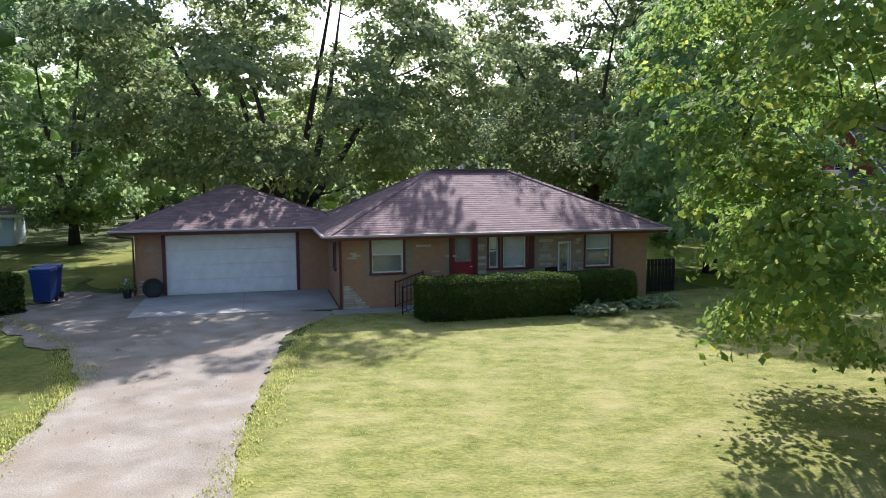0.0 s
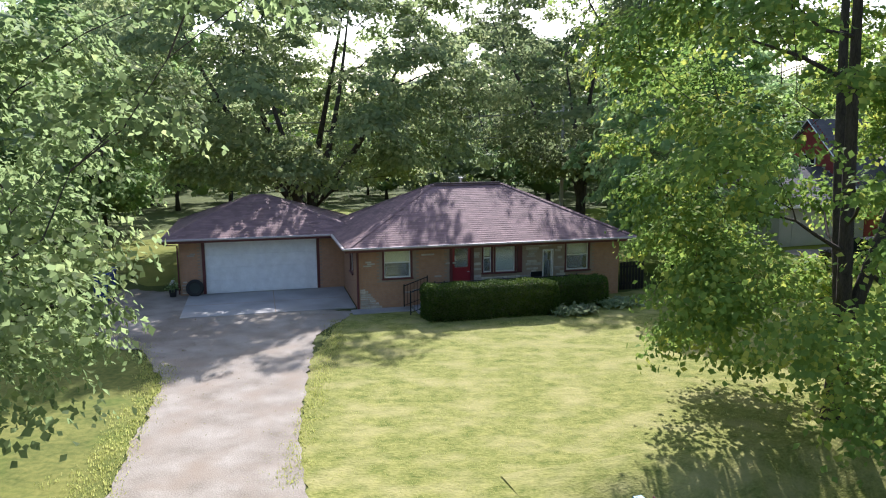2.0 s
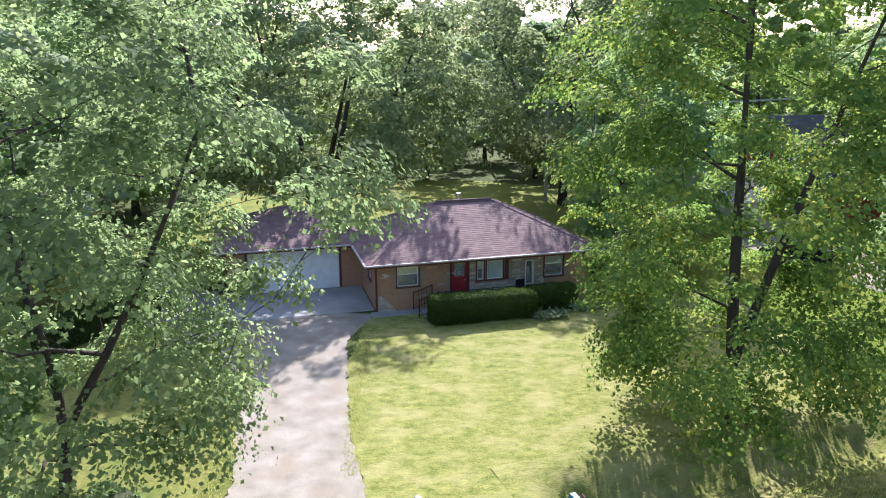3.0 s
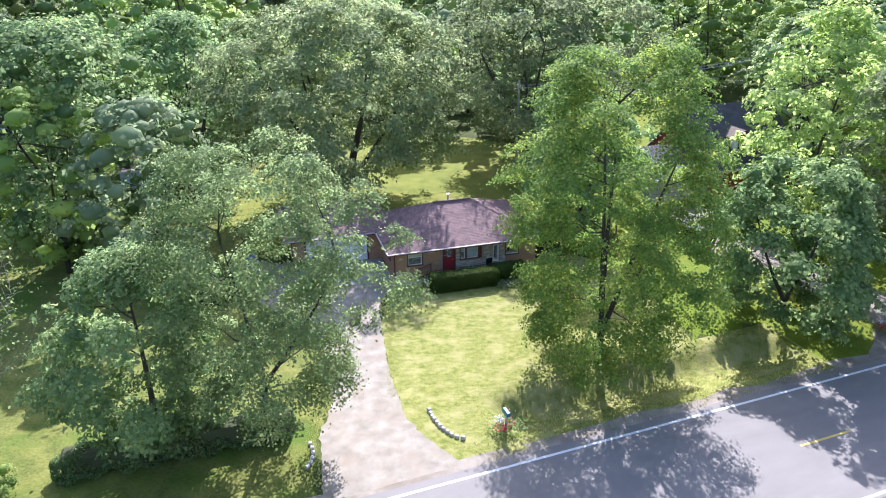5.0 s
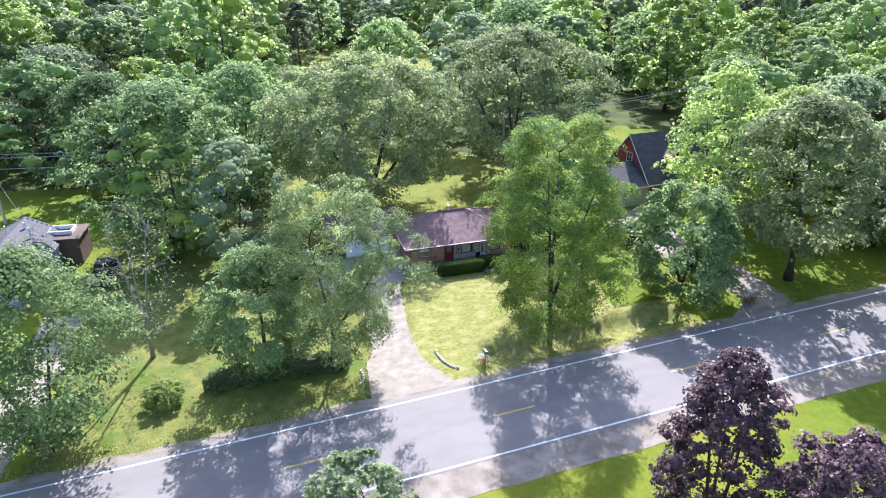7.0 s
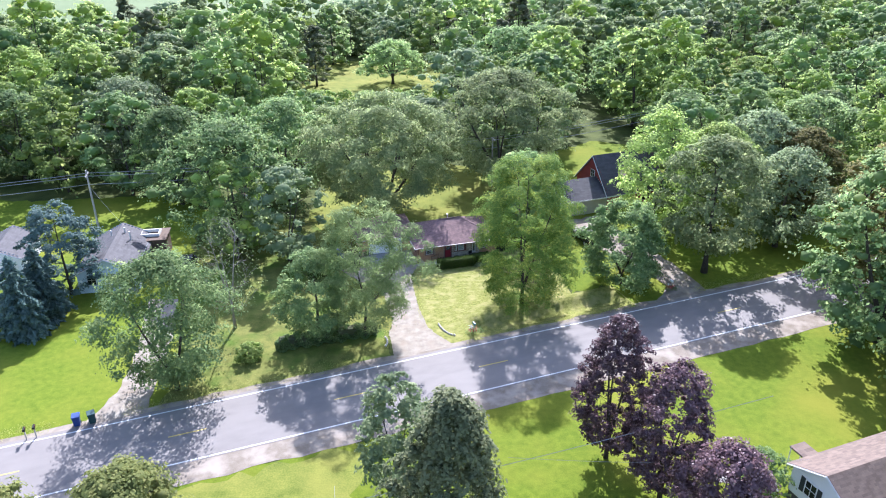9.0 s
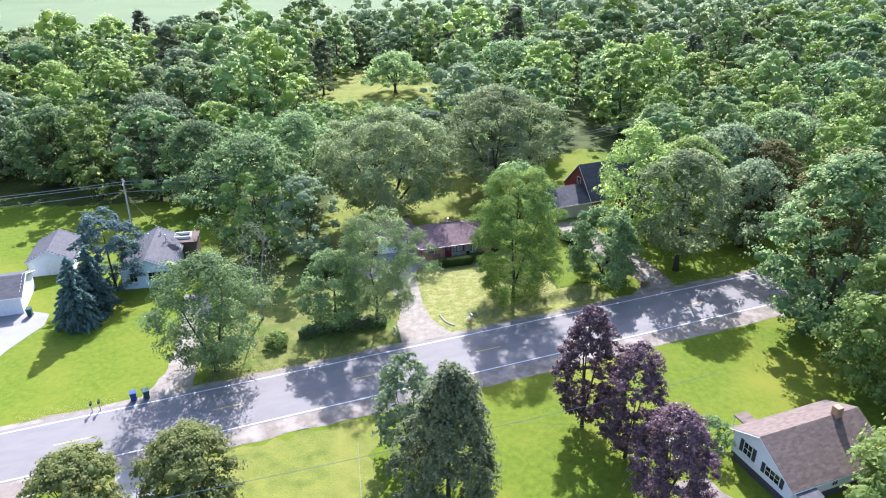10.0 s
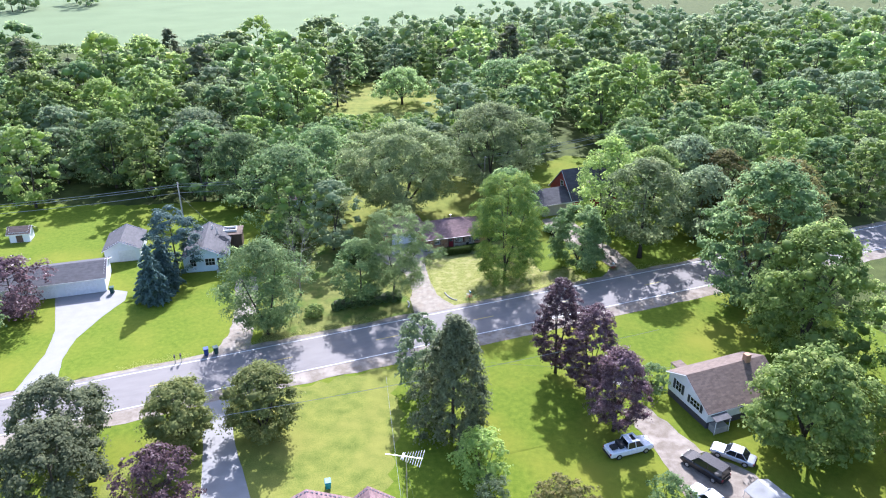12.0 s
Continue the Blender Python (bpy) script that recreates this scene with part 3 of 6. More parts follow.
# gravel drive of the brick house, flaring towards the road
patch("driveway", [(-3.3, 22.3), (-4.2, 19.0), (-3.9, 16.4), (-3.1, 11.0), (-2.6, 9.0), (-2.1, 7.0), (-0.8, 5.1), (0.9, 3.2), (1.8, 2.9), (-7.6, -0.4), (-5.6, 1.6), (-6.3, 5.9), (-6.0, 8.4), (-7.3, 14.2), (-9.5, 18.0), (-13.2, 21.6), (-13.4, 25.4), (-11.2, 26.0), (-10.6, 23.4)], "gravel_light", "pale packed gravel driveway with tyre tracks", 0.034, 13, 0.04, 0.22)
patch("dirt_bay", [(-13.6, 21.2), (-10.0, 17.6), (-8.0, 17.0), (-7.6, 20.0), (-9.2, 22.6), (-10.8, 25.6), (-13.8, 26.4)], "gravel", "brown dirt and gravel parking bay beside the drive", 0.038, 20, 0.15, 0.3)
patch("driveway_next_door", [(-33.0, -8.9), (-28.0, -7.1), (-28.6, -2), (-29.6, 6), (-31.5, 14), (-35, 14), (-32.6, 4), (-31.8, -3)], "gravel_light", "pale gravel drive of the blue house", 0.034, 14, 0.12)
patch("driveway_concrete", [(-55.4, -16.6), (-50.8, -14.9), (-52.6, -9), (-52.9, -4.1), (-51.6, 2), (-50.1, 6.6), (-50.7, 9.4), (-53.6, 10.2), (-61.2, 7.8), (-58.8, 2.5), (-56.8, -2.0), (-55.4, -8)], "pale_concrete", "white concrete driveway curving to a garage", 0.036, 15, 0.03)
patch("driveway_south", [(-31.4, -19.4), (-28.3, -18.3), (-25.4, -27), (-21.8, -35.5), (-20, -44), (-25, -46), (-26.6, -37), (-29, -27)], "pale_concrete", "straight pale concrete driveway between round trees", 0.036, 16, 0.03)
patch("driveway_east", [(24.4, 11.6), (31.4, 14.1), (30.8, 17.5), (29.8, 21), (26, 30), (23.5, 37.8), (18.6, 36), (20, 28), (25.4, 20), (27.2, 15.6)], "gravel", "shaded gravel drive of the red house", 0.034, 17, 0.12)
patch("driveway_white_house", [(19.6, -22), (22.6, -21.2), (26.5, -29.2), (31, -33), (34, -42), (25, -44), (22.5, -36), (21.5, -29)], "gravel", "tan gravel drive beside the white house", 0.034, 18, 0.12)
patch("path_white_house", [(19.5, -15.6), (25.8, -17.4), (25.6, -18.3), (19.3, -16.5)], "concrete", "narrow concrete garden path", 0.036, 19, 0.02)

# ---- the brick house ----
HOUSE = pose(-3.25, 22.55, 0, 0, 0, 15)
house = thing("house", HOUSE, "low tan brick ranch house with brown hip roof and attached garage", "house")


def wall_pieces(length, height, holes, thick=0.2, z0=0.0):
    """Boxes of a wall along x, outer face at y = 0, with openings (x0, x1, z0, z1)."""
    sh = Shape()
    xs = sorted({0.0, length, *[h[0] for h in holes], *[h[1] for h in holes]})
    for a, b in zip(xs, xs[1:]):
        spans = sorted([(h[2], h[3]) for h in holes if h[0] <= a + 1e-6 and h[1] >= b - 1e-6])
        z = z0
        for lo, hi in spans:
            if lo > z + 1e-6:
                sh.box(a, 0, z, b, thick, lo)
            z = hi
        if z < height - 1e-6:
            sh.box(a, 0, z, b, thick, height)
    return sh


def masonry(length, height, holes, skip=(), bw=0.2, bh=0.067, seed=1):
    """Bricks in running bond standing 5 mm proud of the mortar, leaving the openings free."""
    rng = np.random.default_rng(seed)
    sh = Shape()
    row, z = 0, 0.01
    while z + bh < height:
        x = -bw / 2 if row % 2 else 0.0
        while x < length:
            a, b = max(0, x) + 0.004, min(length, x + bw) - 0.004
            free = all(b < h[0] or a > h[1] or z + bh < h[2] or z > h[3] for h in (*holes, *skip))
            if b - a > 0.03 and free:
                o = 0.005 + rng.uniform(0, 0.003)
                sh.quad((a, -o, z), (b, -o, z), (b, -o, z + bh - 0.009), (a, -o, z + bh - 0.009))
                sh.quad((a, -o, z + bh - 0.009), (b, -o, z + bh - 0.009), (b, 0, z + bh - 0.009), (a, 0, z + bh - 0.009))
            x += bw
        row += 1
        z += bh
    return sh


def wall_part(m, length, height, holes, name="wall", skip=(), seed=1, parent=None, brick="brick"):
    w = part(name, wall_pieces(length, height, holes), "mortar", parent or house, m=m)
    b = part("brickwork", masonry(length, height, holes, skip, seed=seed), brick, w)
    b["kind"] = "stuff"
    return w


def window(m, w, h, parent, mat="maroon", sash=True, blind=0.0, trim=0.07, curtain="blind", name="window", inner="white_paint"):
    """A window in an opening w x h; x along the wall, y into the wall, z up from the sill."""
    win = part(name, Shape().box(-trim, -0.03, h, w + trim, 0.1, h + trim, bevel=0.01).box(-trim, -0.03, 0, 0, 0.1, h, bevel=0.01).box(w, -0.03, 0, w + trim, 0.1, h, bevel=0.01), mat, parent, m=m)
    part("sill", Shape().box(-trim - 0.03, -0.07, -0.06, w + trim + 0.03, 0.12, -0.002, bevel=0.012), mat, win)
    fr = Shape()
    t = 0.045
    fr.box(0.002, 0.05, 0, t, 0.09, h - 0.002).box(w - t, 0.05, 0, w - 0.002, 0.09, h - 0.002).box(t, 0.05, 0.002, w - t, 0.09, t).box(t, 0.05, h - t, w - t, 0.09, h - 0.002)
    if sash:
        fr.box(t, 0.045, h * 0.5 - 0.02, w - t, 0.088, h * 0.5 + 0.02)
    part("window_frame", fr, inner, win)
    g = part("pane", Shape().box(t, 0.066, t, w - t, 0.072, h - t), "glass", win)
    g.visible_shadow = False
    # flat panel whose dark colour imitates the unlit room
    part("room_shade", Shape().box(0.0, 0.5, 0, w, 0.52, h), "dark_backing", win, "dark panel painted as the dim room behind the glass")
    if blind:
        part("blind", Shape().box(t, 0.11, h * (1 - blind), w - t, 0.125, h - t), curtain, win, "drawn pale window blind")
    return win


# front wall: window, door, box window, narrow window, right window
L = 10.6
front_holes = [(0.98, 1.99, 1.15, 2.3), (3.54, 4.42, 0.3, 2.32), (4.85, 5.18, 1.17, 2.3), (5.34, 6.14, 1.17, 2.3), (7.32, 7.71, 0.75, 1.95), (8.3, 9.25, 1.1, 2.3)]
front = wall_part(pose(0, 0, 0), L, 2.4, front_holes, skip=[(4.42, 8.27, 0, 2.4), (0.85, 2.11, 1.05, 2.4), (3.45, 4.42, 0, 2.4), (8.15, 9.35, 1.0, 2.4)], seed=2)
window(pose(0.98, 0, 1.15), 1.01, 1.15, house, blind=0.5)
window(pose(4.85, 0, 1.17), 0.33, 1.13, house, blind=0.45, trim=0.06)
window(pose(5.34, 0, 1.17), 0.8, 1.13, house, blind=0.97, curtain="curtain", sash=False, trim=0.06)
window(pose(7.32, 0, 0.75), 0.39, 1.2, house, mat="white_paint", sash=False, trim=0.03)
window(pose(8.3, 0, 1.1), 0.95, 1.2, house, blind=0.5, curtain="curtain")
part("shutter", Shape().box(6.23, -0.05, 1.12, 6.43, -0.002, 2.32, bevel=0.01), "maroon", house, "maroon wooden shutter")
door = part("front_door", Shape().box(3.620, 0.04, 0.3, 4.340, 0.09, 1.42).box(3.620, 0.04, 2.22, 4.340, 0.09, 2.3).box(3.620, 0.04, 1.42, 3.710, 0.09, 2.22).box(4.250, 0.04, 1.42, 4.340, 0.09, 2.22), "red_door", house, "red front door with glazed upper half")
part("door_frame", Shape().box(3.500, -0.04, 0.3, 3.615, 0.14, 2.34, bevel=0.01).box(4.345, -0.04, 0.3, 4.460, 0.14, 2.34, bevel=0.01).box(3.616, -0.03, 2.302, 4.344, 0.14, 2.345), "maroon", house)
dp = part("door_pane", Shape().box(3.710, 0.06, 1.42, 4.250, 0.068, 2.22), "glass", door)
dp.visible_shadow = False
# dark panel behind the door glass, indoor shade put into its colour
part("door_blind", Shape().box(3.710, 0.1, 1.42, 4.250, 0.11, 2.22), "dark_backing", door)
part("door_handle", Shape().tube([(4.270, 0.04, 1.25), (4.270, -0.02, 1.25), (4.190, -0.03, 1.25)], 0.012, 6), "alu", door)
# other walls of the main wing and the garage
W, GV, GU = 7.0, 4.3, -6.64
wall_part(pose(0, GV, 0, 0, 0, -90), GV - 0.0, 2.4, [(2.2, 2.95, 1.15, 2.2)], seed=3)
window(pose(0, GV, 0, 0, 0, -90) @ pose(2.2, 0, 1.15), 0.75, 1.05, house, blind=0.0)
wall_part(pose(L, 0, 0, 0, 0, 90), W, 2.4, [(2.5, 3.4, 1.1, 2.2)], seed=4)
window(pose(L, 0, 0, 0, 0, 90) @ pose(2.5, 0, 1.1), 0.9, 1.1, house)
wall_part(pose(L, W, 0, 0, 0, 180), L, 2.4, [], seed=5)
wall_part(pose(GU, GV, 0), -GU, 2.4, [(0.99, 5.485, 0.0, 2.17)], seed=6, name="garage_wall", skip=[(0.85, 5.6, 0, 2.3)])
wall_part(pose(GU, GV + 6.4, 0, 0, 0, -90), 6.4, 2.4, [], seed=7, name="garage_wall")
wall_part(pose(0, GV + 6.4, 0, 0, 0, 180), -GU, 2.4, [], seed=8, name="garage_wall")
wall_part(pose(0.01, W, 0, 0, 0, 90), GV + 6.4 - W, 2.4, [], seed=9, name="garage_wall")
part("corner_trim", Shape().box(-0.05, -0.06, 0.02, 0.03, 0.05, 2.38, bevel=0.008), "maroon", house, "maroon corner downspout")
part("garage_floor", Shape().box(GU + 0.2, GV + 0.2, 0, -0.2, GV + 6.2, 0.04), "concrete", house)
part("house_floor", Shape().box(0.2, 0.2, 0, L - 0.2, W - 0.2, 0.3), "concrete", house)
gd = part("garage_door", Shape().box(GU + 0.99, GV + 0.08, 0.03, GU + 5.485, GV + 0.12, 2.17), "garage_door", house, "wide white sectional garage door")
for i in range(4):
    z0 = 0.05 + 0.53 * i
    part("door_panel", Shape().box(GU + 1.0, GV + 0.065, z0, GU + 5.475, GV + 0.085, z0 + 0.524, bevel=0.006), "garage_door", gd)
part("garage_trim", Shape().box(GU + 0.87, GV - 0.03, 0.02, GU + 0.985, GV + 0.1, 2.28, bevel=0.01).box(GU + 5.49, GV - 0.03, 0.02, GU + 5.6, GV + 0.1, 2.28, bevel=0.01).box(GU + 0.986, GV - 0.025, 2.175, GU + 5.489, GV + 0.1, 2.28, bevel=0.01), "maroon", house)
for i in range(4):
    part("number_plate_bar", Shape().box(GU + 2.95 + 0.13 * i, GV - 0.035, 2.2, GU + 3.03 + 0.13 * i, GV - 0.027, 2.27), "gutter", house)


def ledge_stones(u0, u1, z_top, holes, seed, slope=0.0, fill=1.0, parent=front, y=0.0):
    """Flat pale ledge stones, each a piece of its own, laid in courses."""
    rng = np.random.default_rng(seed)
    z = 0.02
    made = []
    for zz in range(60):
        h = rng.choice([0.065, 0.085, 0.11])
        if z + h > z_top:
            break
        end = u1 - slope * z
        x = u0
        while x < end - 0.08:
            w = min(rng.uniform(0.18, 0.55), end - x)
            a, b = x + 0.006, x + w - 0.006
            if b - a > 0.06 and rng.random() < fill and all(b < q[0] - 0.07 or a > q[1] + 0.07 or z + h < q[2] - 0.07 or z > q[3] + 0.06 for q in holes):
                o = rng.uniform(0.012, 0.032)
                made.append(part("ledge_stone", Shape().box(a, y - o, z + 0.006, b, y + 0.01, z + h - 0.006, bevel=0.008), "stone", parent))
            x += w
        z += h
    return made


ledge_stones(4.47, 8.27, 2.36, [h for h in front_holes if h[0] > 4.5] + [(6.21, 6.45, 1.1, 2.35)], 31)
ledge_stones(0.06, 0.95, 0.82, [], 32, slope=0.95)
for i, (u, z, w) in enumerate([(0.2, 1.62, 0.3), (0.35, 1.69, 0.28), (0.28, 1.76, 0.22), (2.4, 1.95, 0.5), (3.35, 1.58, 0.4), (2.5, 0.72, 0.3), (1.75, 0.55, 0.35), (2.9, 1.1, 0.28), (2.05, 0.62, 0.4)]):
    part("ledge_stone", Shape().box(u, -0.028, z, u + w, 0.005, z + 0.06, bevel=0.008), "stone", front)
for i, (u, z, w) in enumerate([(0.3, 1.62, 0.28), (0.42, 1.69, 0.2), (0.05, 0.1, 0.3), (0.05, 0.2, 0.22), (0.08, 0.3, 0.2), (0.05, 0.42, 0.25), (0.1, 0.55, 0.15)]):
    part("ledge_stone", Shape().box(GU + u, GV - 0.028, z, GU + u + w, GV + 0.005, z + 0.06, bevel=0.008), "stone", house)

# roofs
M["shingle_tab"] = surface("brown_shingle_tabs", (0.153, 0.0897, 0.0873), (0.252, 0.156, 0.148), 2.0, 0.85, 0.6, 70.0, depth=0.006, vary=0.2, island=True)
M["grey_tab"] = surface("grey_shingle_tabs", (0.048, 0.0468, 0.051), (0.087, 0.084, 0.09), 1.5, 0.85, 0.5, 60.0, depth=0.006, vary=0.16, island=True)
M["tan_tab"] = surface("tan_shingle_tabs", (0.101, 0.0704, 0.0534), (0.162, 0.118, 0.0928), 1.5, 0.85, 0.5, 60.0, depth=0.006, vary=0.2, island=True)


def shingles(a, b, c, d, row=0.14, tab=0.32, seed=0, sh=None):
    """Overlapping shingle tabs on the roof face with eave a-b and top d-c."""
    rng = np.random.default_rng(seed)
    sh = sh or Shape()
    a, b, c, d = (Vector(q) for q in (a, b, c, d))
    n = (b - a).cross(d - a).normalized()
    rows = max(1, int(((d - a) - (d - a).project(b - a)).length / row))
    for r in range(rows):
        l0, r0 = a.lerp(d, r / rows), b.lerp(c, r / rows)
        l1, r1 = a.lerp(d, (r + 1.0) / rows), b.lerp(c, (r + 1.0) / rows)
        L0 = (r0 - l0).length
        k = max(1, int(L0 / tab))
        cut = [0.0] + [min(0.999, max(0.001, (i + (0.5 if r % 2 else 0) + rng.uniform(-0.08, 0.08)) / k)) for i in range(1, k)] + [1.0]
        for f0, f1 in zip(cut, cut[1:]):
            p, q = l0.lerp(r0, f0), l0.lerp(r0, f1)
            s, t = l1.lerp(r1, f1), l1.lerp(r1, f0)
            o = 0.007 + rng.uniform(0, 0.004)
            sh.quad(p + n * o, q + n * o, s + n * 0.003, t + n * 0.003)
            sh.quad(p + n * 0.0, q + n * 0.0, q + n * o, p + n * o)
    return sh


def roof_faces(parent, faces, deckmat, tabmat, under=0.12, seed=0, row=0.14, tab=0.32):
    deck = Shape()
    tabs = Shape()
    for i, fc in enumerate(faces):
        p = [Vector(q) for q in fc]
        if len(p) == 3:
            p = [p[0], p[1], p[2], p[2]]
        deck.quad(*(p if p[2] != p[3] else p[:3]))
        low = [q - Vector((0, 0, under)) for q in (p if p[2] != p[3] else p[:3])]
        deck.quad(*reversed(low))
        deck.quad(p[1], p[0], p[0] - Vector((0, 0, under)), p[1] - Vector((0, 0, under)))
        shingles(p[0], p[1], p[2], p[3], row, tab, seed + i, tabs)
    rf = part("roof", deck, deckmat, parent)
    t = part("shingles", tabs, tabmat, rf)
    t["kind"] = "stuff"
    return rf


E0, EZ = 0.5, 2.4
RA, RB = (3.6, 3.5, 4.36), (6.8, 3.5, 4.36)
a, b, c, d = (-E0, -E0, EZ), (L + E0, -E0, EZ), (L + E0, W + E0, EZ), (-E0, W + E0, EZ)
rf = roof_faces(house, [(a, b, RB, RA), (b, c, RB), (c, d, RA, RB), (d, a, RA)], "shingle", "shingle_tab", seed=40)
ga, gb, gc, gg = (GU - 0.65, GV - 0.55, EZ), (0.9, GV - 0.55, EZ), (0.9, GV + 6.95, EZ), (GU - 0.65, GV + 6.95, EZ)
G0, G1 = (-3.75, GV + 3.2, 3.82), (-3.1, GV + 3.2, 3.82)
rg = roof_faces(house, [(ga, gb, G1, G0), (gb, gc, G1), (gc, gg, G0, G1), (gg, ga, G0)], "shingle", "shingle_tab", seed=50)
ridge = Shape()
for p, q in ((RA, RB), (a, RA), (b, RB), (c, RB), (d, RA), (ga, G0), (gb, G1), (gc, G1), (gg, G0), (G0, G1)):
    p, q = Vector(p), Vector(q)
    k = max(1, int((q - p).length / 0.3))
    for i in range(k):
        s, e = p.lerp(q, i / k), p.lerp(q, (i + 1) / k)
        w = (e - s).cross(Vector((0, 0, 1))).normalized() * 0.13
        u = Vector((0, 0, 0.03))
        dn = Vector((0, 0, -0.04))
        ridge.quad(s - w + dn + u, s + u * 1.5, e + u, e - w + dn + u)
        ridge.quad(s + u * 1.5, s + w + dn + u, e + w + dn + u, e + u)
part("ridge_cap", ridge, "shingle_tab", rf)["kind"] = "stuff"
part("ridge_vent", Shape().box(3.75, 3.42, 4.37, 6.7, 3.58, 4.45, bevel=0.02), "shingle", rf)
part("soffit", Shape().box(-E0 + 0.03, -E0 + 0.03, EZ - 0.13, L + E0 - 0.03, -0.002, EZ - 0.1).box(-E0 + 0.03, 0, EZ - 0.13, -0.002, GV - 0.56, EZ - 0.1).box(GU - 0.6, GV - 0.52, EZ - 0.13, -E0 + 0.02, GV - 0.002, EZ - 0.1).box(GU - 0.6, GV, EZ - 0.13, GU - 0.002, GV + 6.9, EZ - 0.1).box(L + 0.002, 0, EZ - 0.13, L + E0 - 0.03, W + E0, EZ - 0.1), "maroon", house)
part("fascia", Shape().box(-E0, -E0 - 0.02, EZ - 0.16, L + E0, -E0, EZ - 0.01).box(-E0 - 0.02, -E0, EZ - 0.16, -E0, GV - 0.56, EZ - 0.01).box(GU - 0.65, GV - 0.57, EZ - 0.16, -E0 - 0.02, GV - 0.55, EZ - 0.01).box(GU - 0.67, GV - 0.55, EZ - 0.16, GU - 0.65, GV + 6.95, EZ - 0.01).box(L + E0, -E0, EZ - 0.16, L + E0 + 0.02, W + E0, EZ - 0.01), "maroon", house)
part("gutter", Shape().box(-E0 - 0.1, -E0 - 0.13, EZ - 0.06, L + E0 + 0.1, -E0 - 0.022, EZ + 0.015, bevel=0.015).box(GU - 0.75, GV - 0.68, EZ - 0.06, -E0 - 0.12, GV - 0.572, EZ + 0.015, bevel=0.015).box(-E0 - 0.13, -E0 - 0.02, EZ - 0.06, -E0 - 0.022, GV - 0.7, EZ + 0.015, bevel=0.015), "gutter", house, "pale weathered rain gutter")
part("downspout", Shape().tube([(GU - 0.6, GV - 0.6, EZ - 0.06), (GU - 0.45, GV - 0.45, EZ - 0.22), (GU - 0.05, GV - 0.06, EZ - 0.3), (GU - 0.05, GV - 0.06, 0.1)], 0.035, 6), "maroon", house)
part("vent_pipe", Shape().tube([(5.2, 4.4, 4.0), (5.2, 4.4, 4.55)], 0.07, 8).tube([(5.2, 4.4, 4.55), (5.2, 4.4, 4.62)], 0.12, 8), "alu", house)
part("vent_pipe", Shape().tube([(-4.6, GV + 4.4, 3.2), (-4.6, GV + 4.4, 3.95)], 0.04, 8), "black_metal", house)
# porch, steps, railings
part("porch", Shape().box(2.6, -1.35, 0, 8.2, -0.01, 0.3, bevel=0.02), "concrete", house, "low concrete front porch")
for i in range(2):
    part("step", Shape().box(2.6 - 0.3 * (i + 1), -1.3, 0, 2.595 - 0.3 * i, -0.1, 0.2 - 0.1 * i, bevel=0.015), "concrete", house)


def railing(pts, parent, gap=0.13, h=0.85):
    """Wrought iron: two rails on posts with upright bars between."""
    rl = part("railing", Shape().tube([(x, y, z + h) for x, y, z in pts], 0.02, 6).tube([(x, y, z + 0.1) for x, y, z in pts], 0.012, 6), "black_metal", parent, "black wrought iron railing")
    for x, y, z in pts:
        part("post", Shape().box(x - 0.02, y - 0.02, z, x + 0.02, y + 0.02, z + h + 0.06, bevel=0.004), "black_metal", rl)
    for p, q in zip(pts, pts[1:]):
        p, q = Vector(p), Vector(q)
        k = max(1, int((q - p).length / gap))
        for i in range(1, k):
            w = p.lerp(q, i / k)
            part("baluster", Shape().tube([(w.x, w.y, w.z + 0.1), (w.x, w.y, w.z + h)], 0.008, 4), "black_metal", rl)
    return rl


railing([(1.7, -1.3, 0.0), (2.6, -1.3, 0.3), (2.95, -1.3, 0.3)], house)
railing([(2.95, -1.3, 0.3), (5.2, -1.3, 0.3), (8.15, -1.3, 0.3)], house)
railing([(1.7, -0.12, 0.0), (2.6, -0.12, 0.3)], house)
apron = setting("garage_apron", Shape().box(GU + 0.3, 0.3, 0.0, -0.06, GV - 0.01, 0.055, bevel=0.01), "concrete", "grey cracked concrete garage apron", "pavement", HOUSE)
part("joint", Shape().box(-3.02, 0.32, 0.05, -2.99, GV - 0.02, 0.0575), "mortar", apron)
part("joint", Shape().box(GU + 0.32, 2.2, 0.05, -0.37, 2.23, 0.0575), "mortar", apron)
setting("porch_walk", Shape().box(-0.3, -0.75, 0.0, 1.95, -0.05, 0.05, bevel=0.01), "concrete", "narrow concrete walk along the house wall", "pavement", HOUSE)


